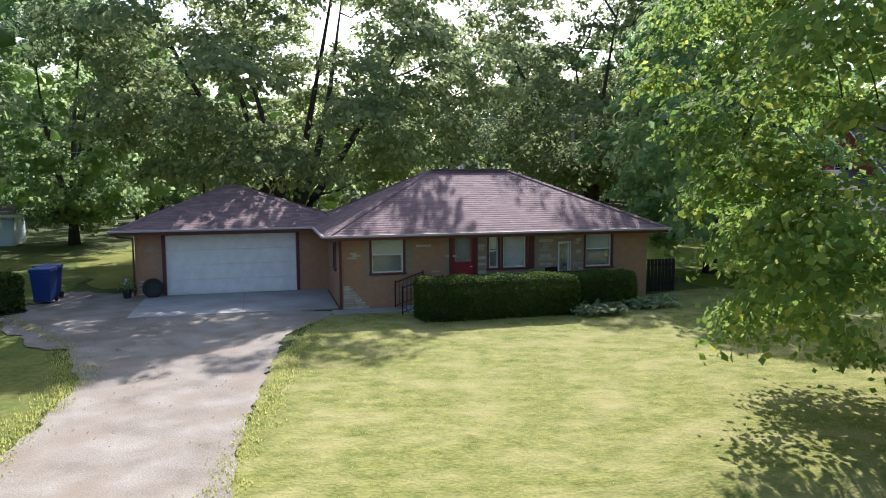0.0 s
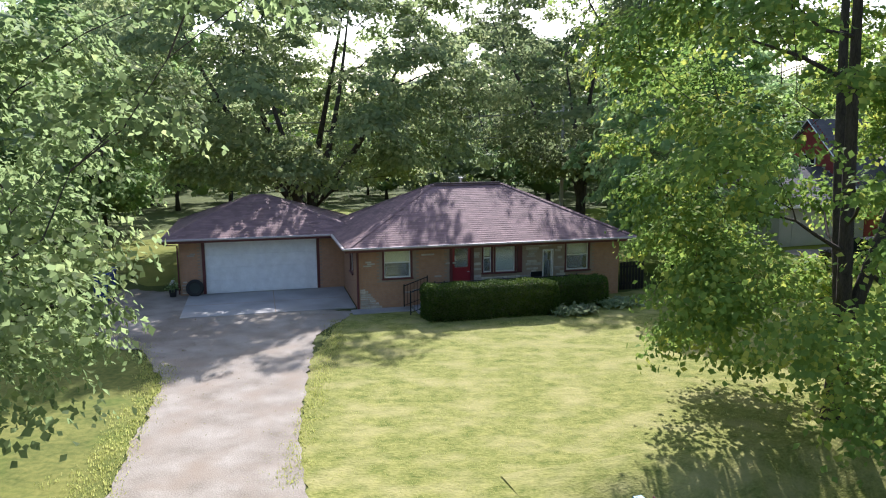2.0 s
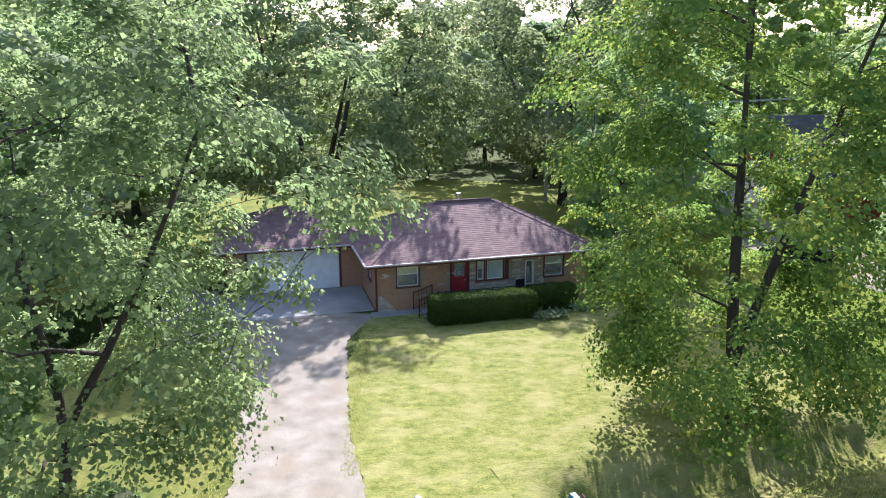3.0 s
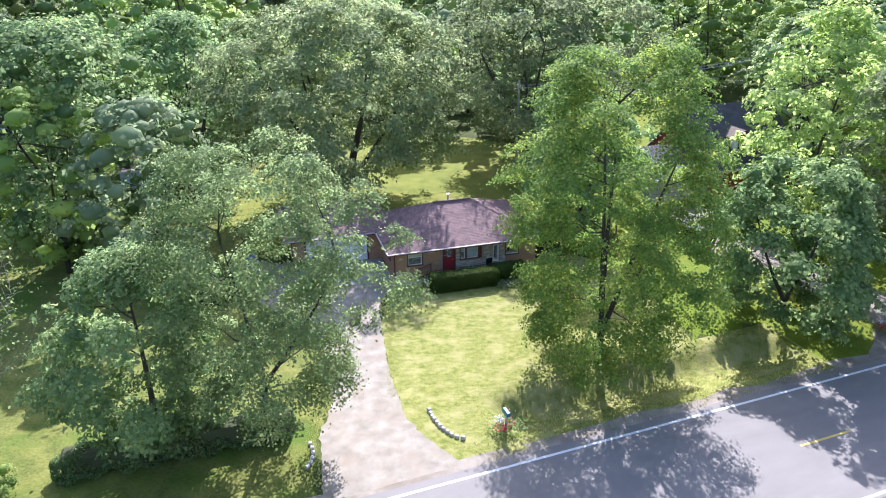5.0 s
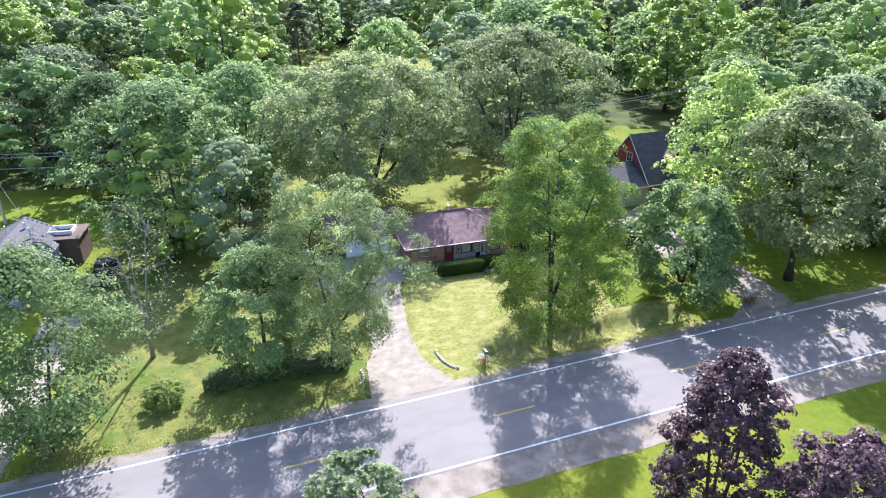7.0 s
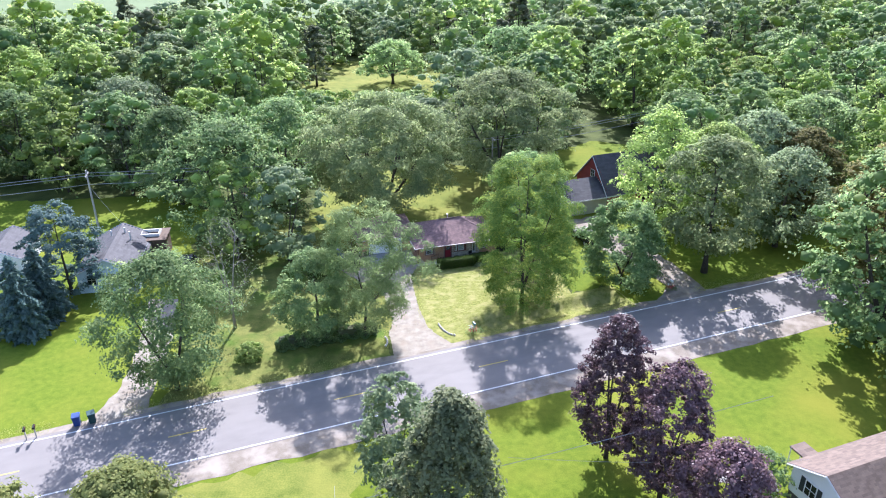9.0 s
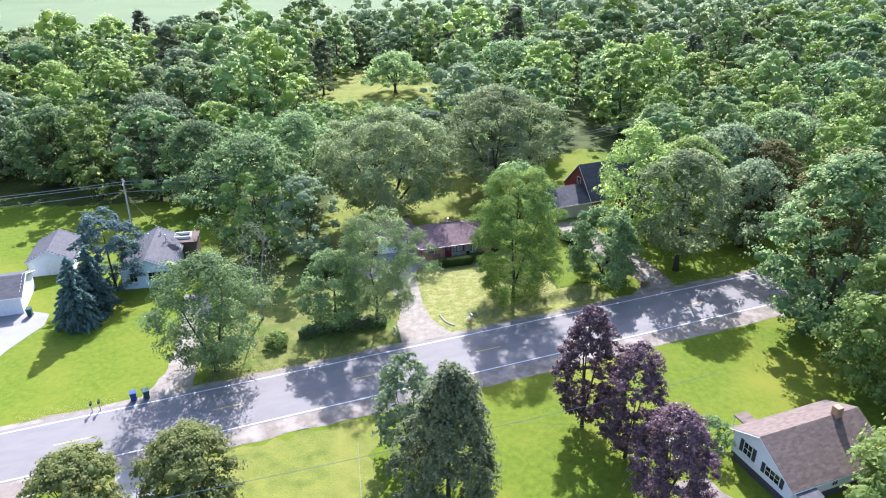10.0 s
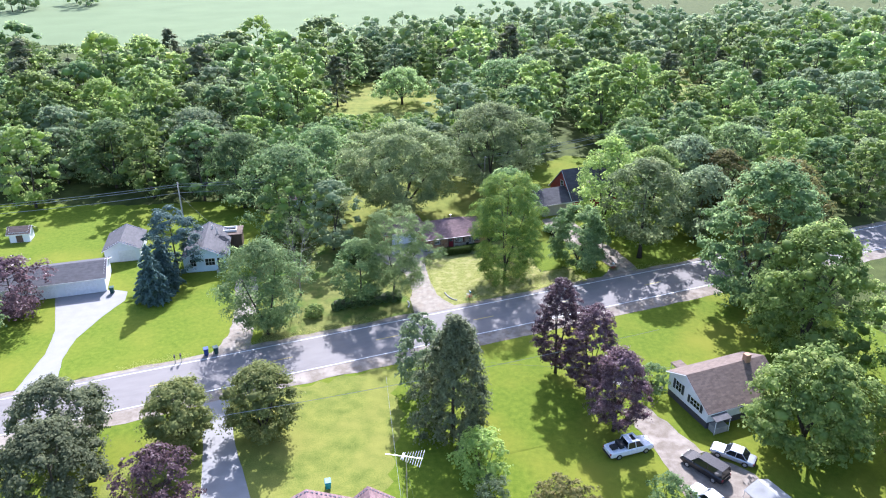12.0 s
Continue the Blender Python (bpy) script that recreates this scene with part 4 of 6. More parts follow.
# ---- hedges and shrubs ----
def hedge(name, m, lx, ly, h, seed, label, n=9000, size=0.075, mat="leaf_hedge", rounding=0.25, lumps=0.035):
    """A clipped hedge: a dense leafy box with rounded edges over a dark twiggy core."""
    rng = np.random.default_rng(seed)
    hd = thing(name, m, label, "hedge")
    twigs = Shape()
    for i in range(int(lx / 0.35) + 1):
        x = min(lx - 0.1, 0.15 + 0.35 * i)
        for j in range(2):
            y = ly * (0.3 + 0.4 * j)
            twigs.tube([(x, y, 0), (x + rng.uniform(-0.1, 0.1), y + rng.uniform(-0.1, 0.1), h * 0.8)], [0.025, 0.01], 5, False)
    part("stems", twigs, "bark", hd)
    areas = np.array([lx * ly, lx * h, lx * h, ly * h, ly * h])
    pick = rng.choice(5, n, p=areas / areas.sum())
    u, v = rng.uniform(0, 1, n), rng.uniform(0, 1, n)
    p = np.empty((n, 3))
    for k, f in enumerate((lambda a, b: (a * lx, b * ly, h + 0 * a), lambda a, b: (a * lx, 0 * a, b * h), lambda a, b: (a * lx, ly + 0 * a, b * h), lambda a, b: (0 * a, a * ly, b * h), lambda a, b: (lx + 0 * a, a * ly, b * h))):
        s = pick == k
        p[s] = np.stack(f(u[s], v[s]), 1)
    c = np.array([lx / 2, ly / 2, h / 2])
    half = c - rounding
    q = np.clip(p - c, -half, half)
    q[:, 2] = np.minimum(np.maximum(p[:, 2] - c[2], -c[2]), half[2])
    d = p - c - q
    ln = np.linalg.norm(d, axis=1)[:, None] + 1e-9
    p = c + q + d / ln * np.minimum(ln, rounding)
    p += rng.normal(size=(n, 3)) * 0.022 + lumps * np.sin(p[:, [1, 2, 0]] * 5 + seed) + lumps * 0.8 * np.sin(p[:, [2, 0, 1]] * 2.3 + seed)
    p[:, 2] = np.maximum(p[:, 2], 0.03)
    part("foliage", leaf_mesh("foliage", p, size, rng, 0.3), mat, hd)
    core = Shape().box(0.12, 0.12, 0.04, lx - 0.12, ly - 0.12, h - 0.1, bevel=0.15)
    part("inner_foliage", core, "leaf_conifer", hd)
    return hd


hedge("hedge", HOUSE @ pose(2.0, -2.65, 0), 4.85, 1.15, 1.2, 1, "dense clipped green hedge in front of the porch", 36000, 0.055)
hedge("hedge", HOUSE @ pose(6.9, -2.0, 0), 2.3, 1.0, 1.12, 2, "dark clipped hedge beside the house corner", 15000, 0.055)
hedge("hedge", pose(-17.6, 2.6, 0, 0, 0, 16), 10.6, 1.3, 1.3, 3, "long low clipped hedge along the roadside under trees", 20000, 0.13, "leaf_green", rounding=0.5, lumps=0.2)
hedge("hedge", pose(-15.8, 17.6, 0, 0, 0, 60), 5.5, 1.3, 1.25, 4, "dark clipped hedge beside the gravel drive", 12000, 0.1)

maple = build_tree("maple_tree", 17.5, 5.8, 1.3, "egg", 11, 104000, 0.155, "leaf_maple", "tall maple with yellowing green leaves on the front lawn", 0.25, 3, 150, fork=2.0, m=at(8.8, 12.0), puff=0.2, hollow=0.34, lean=0.4)
ash = build_tree("ash_tree", 14.6, 5.6, 3.0, "egg", 12, 66000, 0.138, "leaf_ash", "slender ash with airy grey-green leaves beside the drive", 0.2, 2, 110, fork=3.5, m=at(-9.0, 5.3), puff=0.19, hollow=0.3, lean=1.2)
build_tree("maple_tree", 10.2, 4.2, 1.4, "round", 13, 22000, 0.22, "leaf_green", "dense round green tree above the roadside hedge", 0.2, 1, 100, m=at(-13.7, 4.6), puff=0.2)
build_tree("maple_tree", 13.6, 5.6, 1.8, "round", 14, 30000, 0.25, "leaf_green", "broad double-crowned silver-green tree beside the gravel drive", 0.24, 2, 160, fork=1.5, m=at(-26.2, -3.6), puff=0.21, hollow=0.3, limbs=0.5)
build_tree("crabapple_tree", 10.0, 5.0, 1.0, "egg", 15, 24000, 0.27, "leaf_green", "dense rounded crabapple tree on the shaded lawn", 0.22, 2, 100, fork=1.5, m=at(21.5, 16.6), puff=0.2, core=0.55)
build_tree("maple_tree", 16.8, 6.6, 4.0, "round", 16, 18000, 0.38, "leaf_locust", "tall roadside shade tree with a bare lower trunk", 0.34, 1, 150, m=at(32.8, 19.3), puff=0.19)
build_tree("shade_tree", 17.5, 5.6, 2.0, "oval", 17, 13000, 0.4, "leaf_bright", "bright green shade tree beside the red house", 0.28, 2, 90, m=at(29.0, 30.5))
build_tree("shade_tree", 13.0, 5.6, 2.0, "round", 18, 11000, 0.42, "leaf_grey", "grey-green shade tree near the road", 0.28, 1, 80, m=at(45.0, 26.5))
loc = build_tree("locust_tree", 17.0, 11.2, 4.0, "egg", 19, 76000, 0.3, "leaf_locust", "spreading honey locust with dark forked trunk behind the house", 0.36, 6, 190, fork=1.8, m=at(-8.3, 38.6), puff=0.15, flat=0.6, hollow=0.3)
build_tree("locust_tree", 18.4, 11.0, 4.2, "round", 20, 54000, 0.32, "leaf_locust", "tall spreading locust with open limbs behind the house", 0.38, 4, 180, fork=3.2, m=at(9.6, 48.6), puff=0.16, flat=0.6, hollow=0.34)
for x, y, H, R, sd in ((12.8, -14.0, 13.6, 3.1, 21), (16.0, -18.6, 12.4, 3.3, 22), (17.6, -25.6, 10.8, 3.7, 23)):
    build_tree("purple_maple_tree", H, R, 1.8, "oval", sd, 20000, 0.21, "leaf_purple", "dark purple-leaved maple on a green lawn", 0.2, 3, 170, m=at(x, y), puff=0.19, hollow=0.3, core=0.5, group="row of purple maples")
build_tree("spruce_tree", 15.4, 4.9, 0.5, "spire", 24, 30000, 0.27, "leaf_conifer", "tall dark drooping spruce on the south lawn", 0.24, 1, 260, m=at(-0.9, -25.4), puff=0.17, hollow=0.25, droop=0.8, core=0.4)
build_tree("silver_maple_tree", 11.0, 3.0, 1.5, "oval", 25, 8000, 0.32, "leaf_grey", "pale silver-leaved tree beside the spruce", 0.16, 2, 60, m=at(-4.6, -17.6))
build_tree("shrub", 5.2, 3.0, 0.2, "round", 26, 6000, 0.28, "leaf_bright", "large rounded green shrub on the lawn", 0.12, 3, 55, m=at(1.9, -32.5), fork=0.3, category="shrub")
for x, y, H, R, sd in ((-31.4, -26.2, 7.3, 4.0, 27), (-22.5, -25.2, 8.6, 4.0, 28)):
    build_tree("ornamental_tree", H, R, 0.9, "round", sd, 14000, 0.27, "leaf_olive", "dense rounded clipped tree flanking the concrete drive", 0.2, 3, 110, m=at(x, y), fork=0.9, hollow=0.5, core=0.6, group="round trees flanking the drive")
build_tree("purple_shrub", 6.4, 3.7, 0.3, "round", 29, 7500, 0.3, "leaf_purple", "rounded dark purple ornamental tree", 0.15, 2, 70, m=at(-30.8, -36.0), fork=0.6, hollow=0.55)
build_tree("pine_tree", 9.6, 5.0, 0.4, "round", 30, 14000, 0.32, "leaf_conifer", "broad dark green pine near the road", 0.22, 1, 110, m=at(-43.5, -28.5), puff=0.22, core=0.55)
build_tree("pine_tree", 10.2, 5.0, 0.4, "round", 31, 14000, 0.32, "leaf_conifer", "broad dark green pine on the south lawn", 0.22, 1, 110, m=at(-40.5, -36.5), puff=0.22, core=0.55)
build_conifer("spruce_tree", 9.6, 3.2, 32, "leaf_spruce", "blue-grey spruce beside the neighbouring house", 12000, 0.55, 0.18, 0.2, m=at(-45.4, 6.6))
build_conifer("spruce_tree", 9.4, 2.8, 33, "leaf_spruce", "blue-grey spruce beside the white garage", 9500, 0.55, 0.18, 0.2, m=at(-44.6, 9.8))
build_tree("shade_tree", 10.8, 4.2, 0.6, "egg", 34, 12000, 0.28, "leaf_spruce", "dense blue-grey tree behind the spruces", 0.2, 1, 110, m=at(-44.6, 15.6), puff=0.2, core=0.5)
build_tree("dead_tree", 13.4, 3.2, 2.4, "oval", 35, 500, 0.16, "leaf_ash", "nearly bare dead tree with bleached grey limbs", 0.19, 3, 260, barkmat="bare_bark", m=at(-23.3, 7.5), fork=3.0)
build_tree("round_shrub", 1.6, 1.4, 0.05, "round", 36, 6500, 0.12, "leaf_bright", "clipped round green bush on dry grass", 0.05, 3, 60, m=at(-20.4, 1.4), fork=0.2, category="shrub", hollow=0.6, core=0.7)
build_tree("umbrella_tree", 10.6, 7.6, 3.0, "dome", 37, 12000, 0.4, "leaf_ash", "domed pale green tree alone in the meadow clearing", 0.4, 5, 110, m=at(-10.7, 125.5), fork=2.0, hollow=0.5, puff=0.2, core=0.4)
for x, y, H, R, mt, sd in ((45.5, 3.0, 22.0, 8.5, "leaf_green", 41), (46.5, -10.5, 18.5, 8.0, "leaf_bright", 42), (37.5, -29.5, 12.5, 6.8, "leaf_bright", 43), (52, 14, 19, 7.0, "leaf_tan", 44), (56, -24, 17, 8, "leaf_bright", 45), (50, -38, 14, 7, "leaf_tan", 47)):
    build_tree("shade_tree", H, R, 1.5, "oval", sd, 17000, 0.4, mt, "large leafy shade tree beside the white house" if y < 0 else "large leafy shade tree by the road", 0.4, 3, 230, m=at(x, y), fork=2.5, puff=0.18, hollow=0.3, core=0.55)
build_tree("purple_maple_tree", 9.0, 4.8, 1.0, "round", 48, 7000, 0.38, "leaf_purple", "dark purple tree beside the long garage", 0.2, 1, 70, m=at(-64.2, 2.2))
build_tree("shade_tree", 9.5, 4.6, 1.0, "round", 49, 7000, 0.4, "leaf_green", "green tree near the concrete drive", 0.2, 1, 70, m=at(-65, -8.0))
build_tree("shrub", 3.2, 2.2, 0.1, "round", 50, 4000, 0.2, "leaf_green", "leafy shrub at the white house corner", 0.06, 3, 40, m=at(24.4, -17.8), fork=0.2, category="shrub")


for x, y, H, R, shp, mt, sd in ((-28, 30.0, 16.2, 9.2, "round", "leaf_green", 51), (-23.5, 45, 15.5, 6.5, "round", "leaf_green", 52), (-40, 44, 14.5, 6.5, "round", "leaf_green", 53), (-53, 61, 15.0, 9.0, "round", "leaf_grey", 54), (-70, 56, 14.0, 8.0, "round", "leaf_green", 55), (38, 33, 14.5, 6.0, "round", "leaf_bright", 56), (47, 40, 14.5, 6.5, "round", "leaf_grey", 57), (58, 46, 15, 7.0, "round", "leaf_ash", 58), (17, 104, 16.5, 9.5, "round", "leaf_green", 59), (24, 112, 15.5, 9.5, "round", "leaf_green", 60), (42, 100, 14.5, 9.5, "round", "leaf_green", 61), (52, 36, 13, 5.5, "round", "leaf_tan", 62), (40, 55, 14, 6.5, "round", "leaf_ash", 63), (57, 20, 16, 7, "round", "leaf_tan", 64)):
    build_tree("shade_tree", H, R, 1.8, shp, sd, 17000 if y < 50 else 9500, 0.34 if y < 50 else 0.48, mt, "broad leafy tree at the edge of the wood", 0.34, 3, 150, m=at(x, y), fork=2.5, puff=0.2, hollow=0.3, core=0.45)

build_tree("shade_tree", 12.0, 4.8, 1.2, "oval", 65, 16000, 0.36, "leaf_green", "tall dark leafy tree behind the brick house corner", 0.3, 2, 130, m=at(11.2, 30.9), puff=0.2)

build_tree("shade_tree", 7.4, 3.8, 1.0, "oval", 66, 6000, 0.3, "leaf_tan", "yellowing leafy tree top on the south lawn", 0.15, 2, 60, m=at(9.0, -41.5))
build_tree("shrub", 3.0, 2.2, 0.1, "round", 67, 3500, 0.2, "leaf_grey", "pale grey-green shrub on the south lawn", 0.06, 3, 40, m=at(2.6, -36.6), fork=0.2, category="shrub")
build_tree("shrub", 3.4, 2.0, 0.1, "round", 68, 3500, 0.22, "leaf_green", "leafy shrub beside the gravel drive", 0.06, 3, 40, m=at(20.4, -37.0), fork=0.2, category="shrub")

# ---- woods: kinds of trees, set out behind the houses ----
KINDS = (("leaf_green", "round", 15, 6.2), ("leaf_bright", "oval", 17, 5.8), ("leaf_grey", "round", 14, 6.4), ("leaf_ash", "oval", 16, 6.0), ("leaf_locust", "round", 15, 6.6), ("leaf_bright", "round", 16, 6.2), ("leaf_conifer", "spire", 15, 4.2))
near_kinds, deep_kinds = [], []
for i, (mt, shp, H, R) in enumerate(KINDS):
    near_kinds.append(build_tree("woodland_tree", H, R, 2.0, shp, 70 + i, 3000, 0.47, mt, "leafy woodland tree in the wood behind the houses", 0.26, 2, 70, puff=0.25, hollow=0.45, limbs=0.34, core=0.6, m=at(-64 - 9 * i, 66 + 7 * (i % 2)), group="woodland trees"))
    deep_kinds.append(build_tree("woodland_tree", H, R, 1.0, shp, 80 + i, 1450, 0.7, mt, "leafy tree deep in the wood", 0.26, 1, 46, puff=0.31, hollow=0.5, limbs=0.2, core=0.62, m=at(-62 - 10 * i, 112 + 6 * (i % 2)), group="woodland trees"))
rng = random.Random(5)


def taken(x, y):
    """Open ground: yards, clearings, drives and the field stay free of trees."""
    edge = 160 if x < -60 else 160 + (x + 60) if x < 0 else 220 + x * 0.35 if x < 60 else 241
    return (
        y > edge
        or (-29 < x < 5 and 107 < y < 146)
        or (68 < x < 88 and 112 < y < 172)
        or (58 < x < 74 and 96 < y < 114)
        or (-20 < x < 19 and y < 62)
        or (12 < x < 36 and y < 64)
        or (-62 < x < -29 and y < 46)
        or (x < -50 and y < 45)
        or (24 < x < 40 and 64 < y < 92)
        or (x > 30 and y < 36)
    )


placed = [(-31, 33.5, 6), (-23.5, 45, 5), (-40, 44, 5), (-53, 61, 6), (-70, 56, 6), (47, 40, 5), (58, 46, 5), (17, 104, 7), (24, 112, 7), (42, 100, 7), (40, 55, 5), (52, 36, 5)]
named = len(placed)
for ring in range(9000):
    x, y = rng.uniform(-170, 330), rng.uniform(20, 440)
    if taken(x, y) or abs(x + 3) > 0.62 * (y + 95) + 12:
        continue
    g = rng.uniform(0.7, 1.35) if y > 66 else rng.uniform(0.75, 1.05)
    if -30 < x < 4 and y < 110:
        g = min(g, 0.1 + (110 - y) * 0.015)
    r = (3.6 if y < 110 else 3.9 if y < 200 else 4.6) * g ** 0.8
    if any((x - p) ** 2 + (y - q) ** 2 < (r + t) ** 2 for p, q, t in placed):
        continue
    placed.append((x, y, r))
placed = sorted(placed[named:], key=lambda p: p[1])
for x, y, r in placed[:290]:
    k = rng.choice(near_kinds[:6] if y < 104 else deep_kinds)
    g = (r / (3.6 if y < 110 else 3.9 if y < 200 else 4.6)) ** 1.25
    copy_thing(k, at(x, y, rng.uniform(0, 360), g))
nr = np.random.default_rng(9)
far_leaves, far_out, far_wood, far_core = [], [], Shape(), Shape()
far_row = [(x + nr.normal() * 6, y + nr.normal() * 8, 5) for x, y in [(-258 + 7 * i, 340 + 3 * i) for i in range(9)] + [(-205 + 9 * i, 520) for i in range(6)] + [(-60 + 10 * i, 560) for i in range(40)]]
for x, y, r in placed[290:] + far_row:
    H, R = nr.uniform(11, 20), nr.uniform(5.5, 8.5)
    far_wood.tube([(x, y, 0), (x, y, H * 0.8)], [0.3, 0.06], 5, False)
    for q in range(22):
        f, w = nr.uniform(0, 1), nr.uniform(0, 6.283)
        r = R * math.sqrt(max(0.05, 1 - (1.7 * f - 0.75) ** 2)) * math.sqrt(nr.uniform(0.4, 1))
        p, o = tufted(nr, 22, R * 0.28, 0.8, 0.1, 0.22)
        far_out.append(o)
        c = np.array([x + r * math.cos(w), y + r * math.sin(w), 2.0 + (H - 2) * f])
        far_leaves.append(p + c)
        leaf_core(far_core, c, R * 0.2, 0.85, nr)
# distance haze is put into the paler leaf colour of crowns and cores
fw = tagged(part("far_woods", leaf_mesh("far_woods", np.concatenate(far_leaves), 1.05, nr, 0.8, out=np.concatenate(far_out)), "leaf_grey"), "grey-green woods reaching to the horizon, haze put into the leaf colour", "woods", "", "stuff")
part("far_trunks", far_wood, "bark", fw)["kind"] = "stuff"
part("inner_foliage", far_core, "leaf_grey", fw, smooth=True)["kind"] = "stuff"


# ---- neighbouring buildings ----
def clad(parent, m, pts, mat, courses=0.2, thick=0.15, name="wall", label=""):
    """A wall with a polygon outline (x, z), outer face at y = 0, with lapped siding courses."""
    sh = Shape()
    n, k = len(pts), len(sh.v)
    sh.v += [(x, 0.0, z) for x, z in pts] + [(x, thick, z) for x, z in pts]
    sh.f += [tuple(range(n)), tuple(range(2 * n - 1, n - 1, -1))] + [((i + 1) % n, i, n + i, n + (i + 1) % n) for i in range(n)]
    w = part(name, sh, mat, parent, label, m=m)
    z0, z1 = min(p[1] for p in pts), max(p[1] for p in pts)
    lap = Shape()
    z = z0 + courses
    while z < z1 - 0.05:
        xs = []
        for (xa, za), (xb, zb) in zip(pts, pts[1:] + pts[:1]):
            if (za - z) * (zb - z) < 0:
                xs.append(xa + (xb - xa) * (z - za) / (zb - za))
        if len(xs) >= 2:
            a0, b0 = min(xs), max(xs)
            lap.quad((a0, -0.018, z - 0.005), (b0, -0.018, z - 0.005), (b0, -0.002, z + courses * 0.8), (a0, -0.002, z + courses * 0.8))
            lap.quad((a0, -0.002, z - 0.006), (b0, -0.002, z - 0.006), (b0, -0.018, z - 0.005), (a0, -0.018, z - 0.005))
        z += courses
    if lap.f:
        b = part("siding_course", lap, mat, w)
        b["kind"] = "stuff"
    return w


def gable_house(name, m, wide, deep, eave, top, wallmat, deckmat, tabmat, label, category, over=0.35, z0=0.0, along="deep", foundation=0.0, holes=()):
    """A gabled building; x is its width, y its depth, front at y = 0. along: the ridge's direction."""
    h = thing(name, m, label, category)
    if foundation:
        part("foundation", Shape().box(0.03, 0.03, 0, wide - 0.03, deep - 0.03, foundation), "concrete", h)
    lo = foundation
    flat_f = [(0, lo), (wide, lo), (wide, eave), (0, eave)]
    flat_s = [(0, lo), (deep, lo), (deep, eave), (0, eave)]
    gab_f = [(0, lo), (wide, lo), (wide, eave), (wide / 2, top), (0, eave)]
    gab_s = [(0, lo), (deep, lo), (deep, eave), (deep / 2, top), (0, eave)]
    f, s = (gab_f, flat_s) if along == "deep" else (flat_f, gab_s)
    clad(h, pose(0, 0, 0), f, wallmat)
    clad(h, pose(wide, deep, 0, 0, 0, 180), f, wallmat)
    clad(h, pose(wide, 0, 0, 0, 0, 90), s, wallmat)
    clad(h, pose(0, deep, 0, 0, 0, -90), s, wallmat)
    o = over
    if along == "deep":
        k = (top - eave) / (wide / 2)
        e = eave - k * o
        roof_faces(h, [((-o, deep + o, e), (-o, -o, e), (wide / 2, -o, top), (wide / 2, deep + o, top)), ((wide + o, -o, e), (wide + o, deep + o, e), (wide / 2, deep + o, top), (wide / 2, -o, top))], deckmat, tabmat, row=0.22, tab=0.9, seed=len(name))
        part("rake_trim", Shape().tube([(-o, -o, e - 0.08), (wide / 2, -o, top - 0.06), (wide + o, -o, e - 0.08)], 0.06, 4), "white_paint", h)
    else:
        k = (top - eave) / (deep / 2)
        e = eave - k * o
        roof_faces(h, [((-o, -o, e), (wide + o, -o, e), (wide + o, deep / 2, top), (-o, deep / 2, top)), ((wide + o, deep + o, e), (-o, deep + o, e), (-o, deep / 2, top), (wide + o, deep / 2, top))], deckmat, tabmat, row=0.22, tab=0.9, seed=len(name))
        part("fascia", Shape().box(-o, -o - 0.03, e - 0.16, wide + o, -o - 0.002, e), "white_paint", h)
        for xx in (-o, wide + o):
            part("rake_trim", Shape().tube([(xx, -o, e - 0.08), (xx, deep / 2, top - 0.06), (xx, deep + o, e - 0.08)], 0.06, 4), "white_paint", h)
    return h


def flat_window(parent, m, w, h, shutters=False, bars=1, trim="white_paint"):
    win = part("window", Shape().box(-0.07, -0.07, -0.07, w + 0.07, -0.02, 0).box(-0.07, -0.07, h, w + 0.07, -0.02, h + 0.07).box(-0.07, -0.07, 0, 0, -0.02, h).box(w, -0.07, 0, w + 0.07, -0.02, h), trim, parent, m=m)
    part("pane", Shape().box(0, -0.04, 0, w, -0.025, h), "dark_glass", win)
    for i in range(bars):
        x = w * (i + 1) / (bars + 1)
        part("muntin", Shape().box(x - 0.02, -0.055, 0, x + 0.02, -0.041, h), trim, win)
    part("muntin", Shape().box(0, -0.054, h / 2 - 0.02, w, -0.042, h / 2 + 0.02), trim, win)
    if shutters:
        for x in (-0.5, w + 0.1):
            part("shutter", Shape().box(x, -0.07, -0.05, x + 0.4, -0.021, h + 0.05, bevel=0.01), "dark_shutter", win, "dark louvred shutter")
    return win


# white house south of the road: raised walls, hipped end, long rear slope
WH = pose(25.9, -18.8, 0, 0, 0, 19.6)
wh = thing("white_house", WH, "white clapboard house with tan shingle roof and dark shutters", "house")
b1 = -7.2
part("foundation", Shape().box(0.05, b1 + 0.05, 0, 10.95, -0.05, 0.9), plain("dark_block_foundation", (0.07, 0.065, 0.07), 0.9), wh, "dark block foundation")
clad(wh, pose(0, 0, 0, 0, 0, -90), [(0, 0.9), (7.2, 0.9), (7.2, 2.4), (3.0, 4.75), (0, 3.35)], "white_siding", 0.14)
clad(wh, pose(0, b1, 0), [(0, 0.9), (11, 0.9), (11, 2.4), (0, 2.4)], "white_siding", 0.14)
clad(wh, pose(11, b1, 0, 0, 0, 90), [(0, 0.9), (7.2, 0.9), (7.2, 3.35), (4.2, 4.75), (0, 2.4)], "white_siding", 0.14)
clad(wh, pose(11, 0, 0, 0, 0, 180), [(0, 0.9), (11, 0.9), (11, 3.35), (0, 3.35)], "white_siding", 0.14)
A1, A2 = (-0.3, -3.0, 4.85), (11.3, -3.0, 4.85)
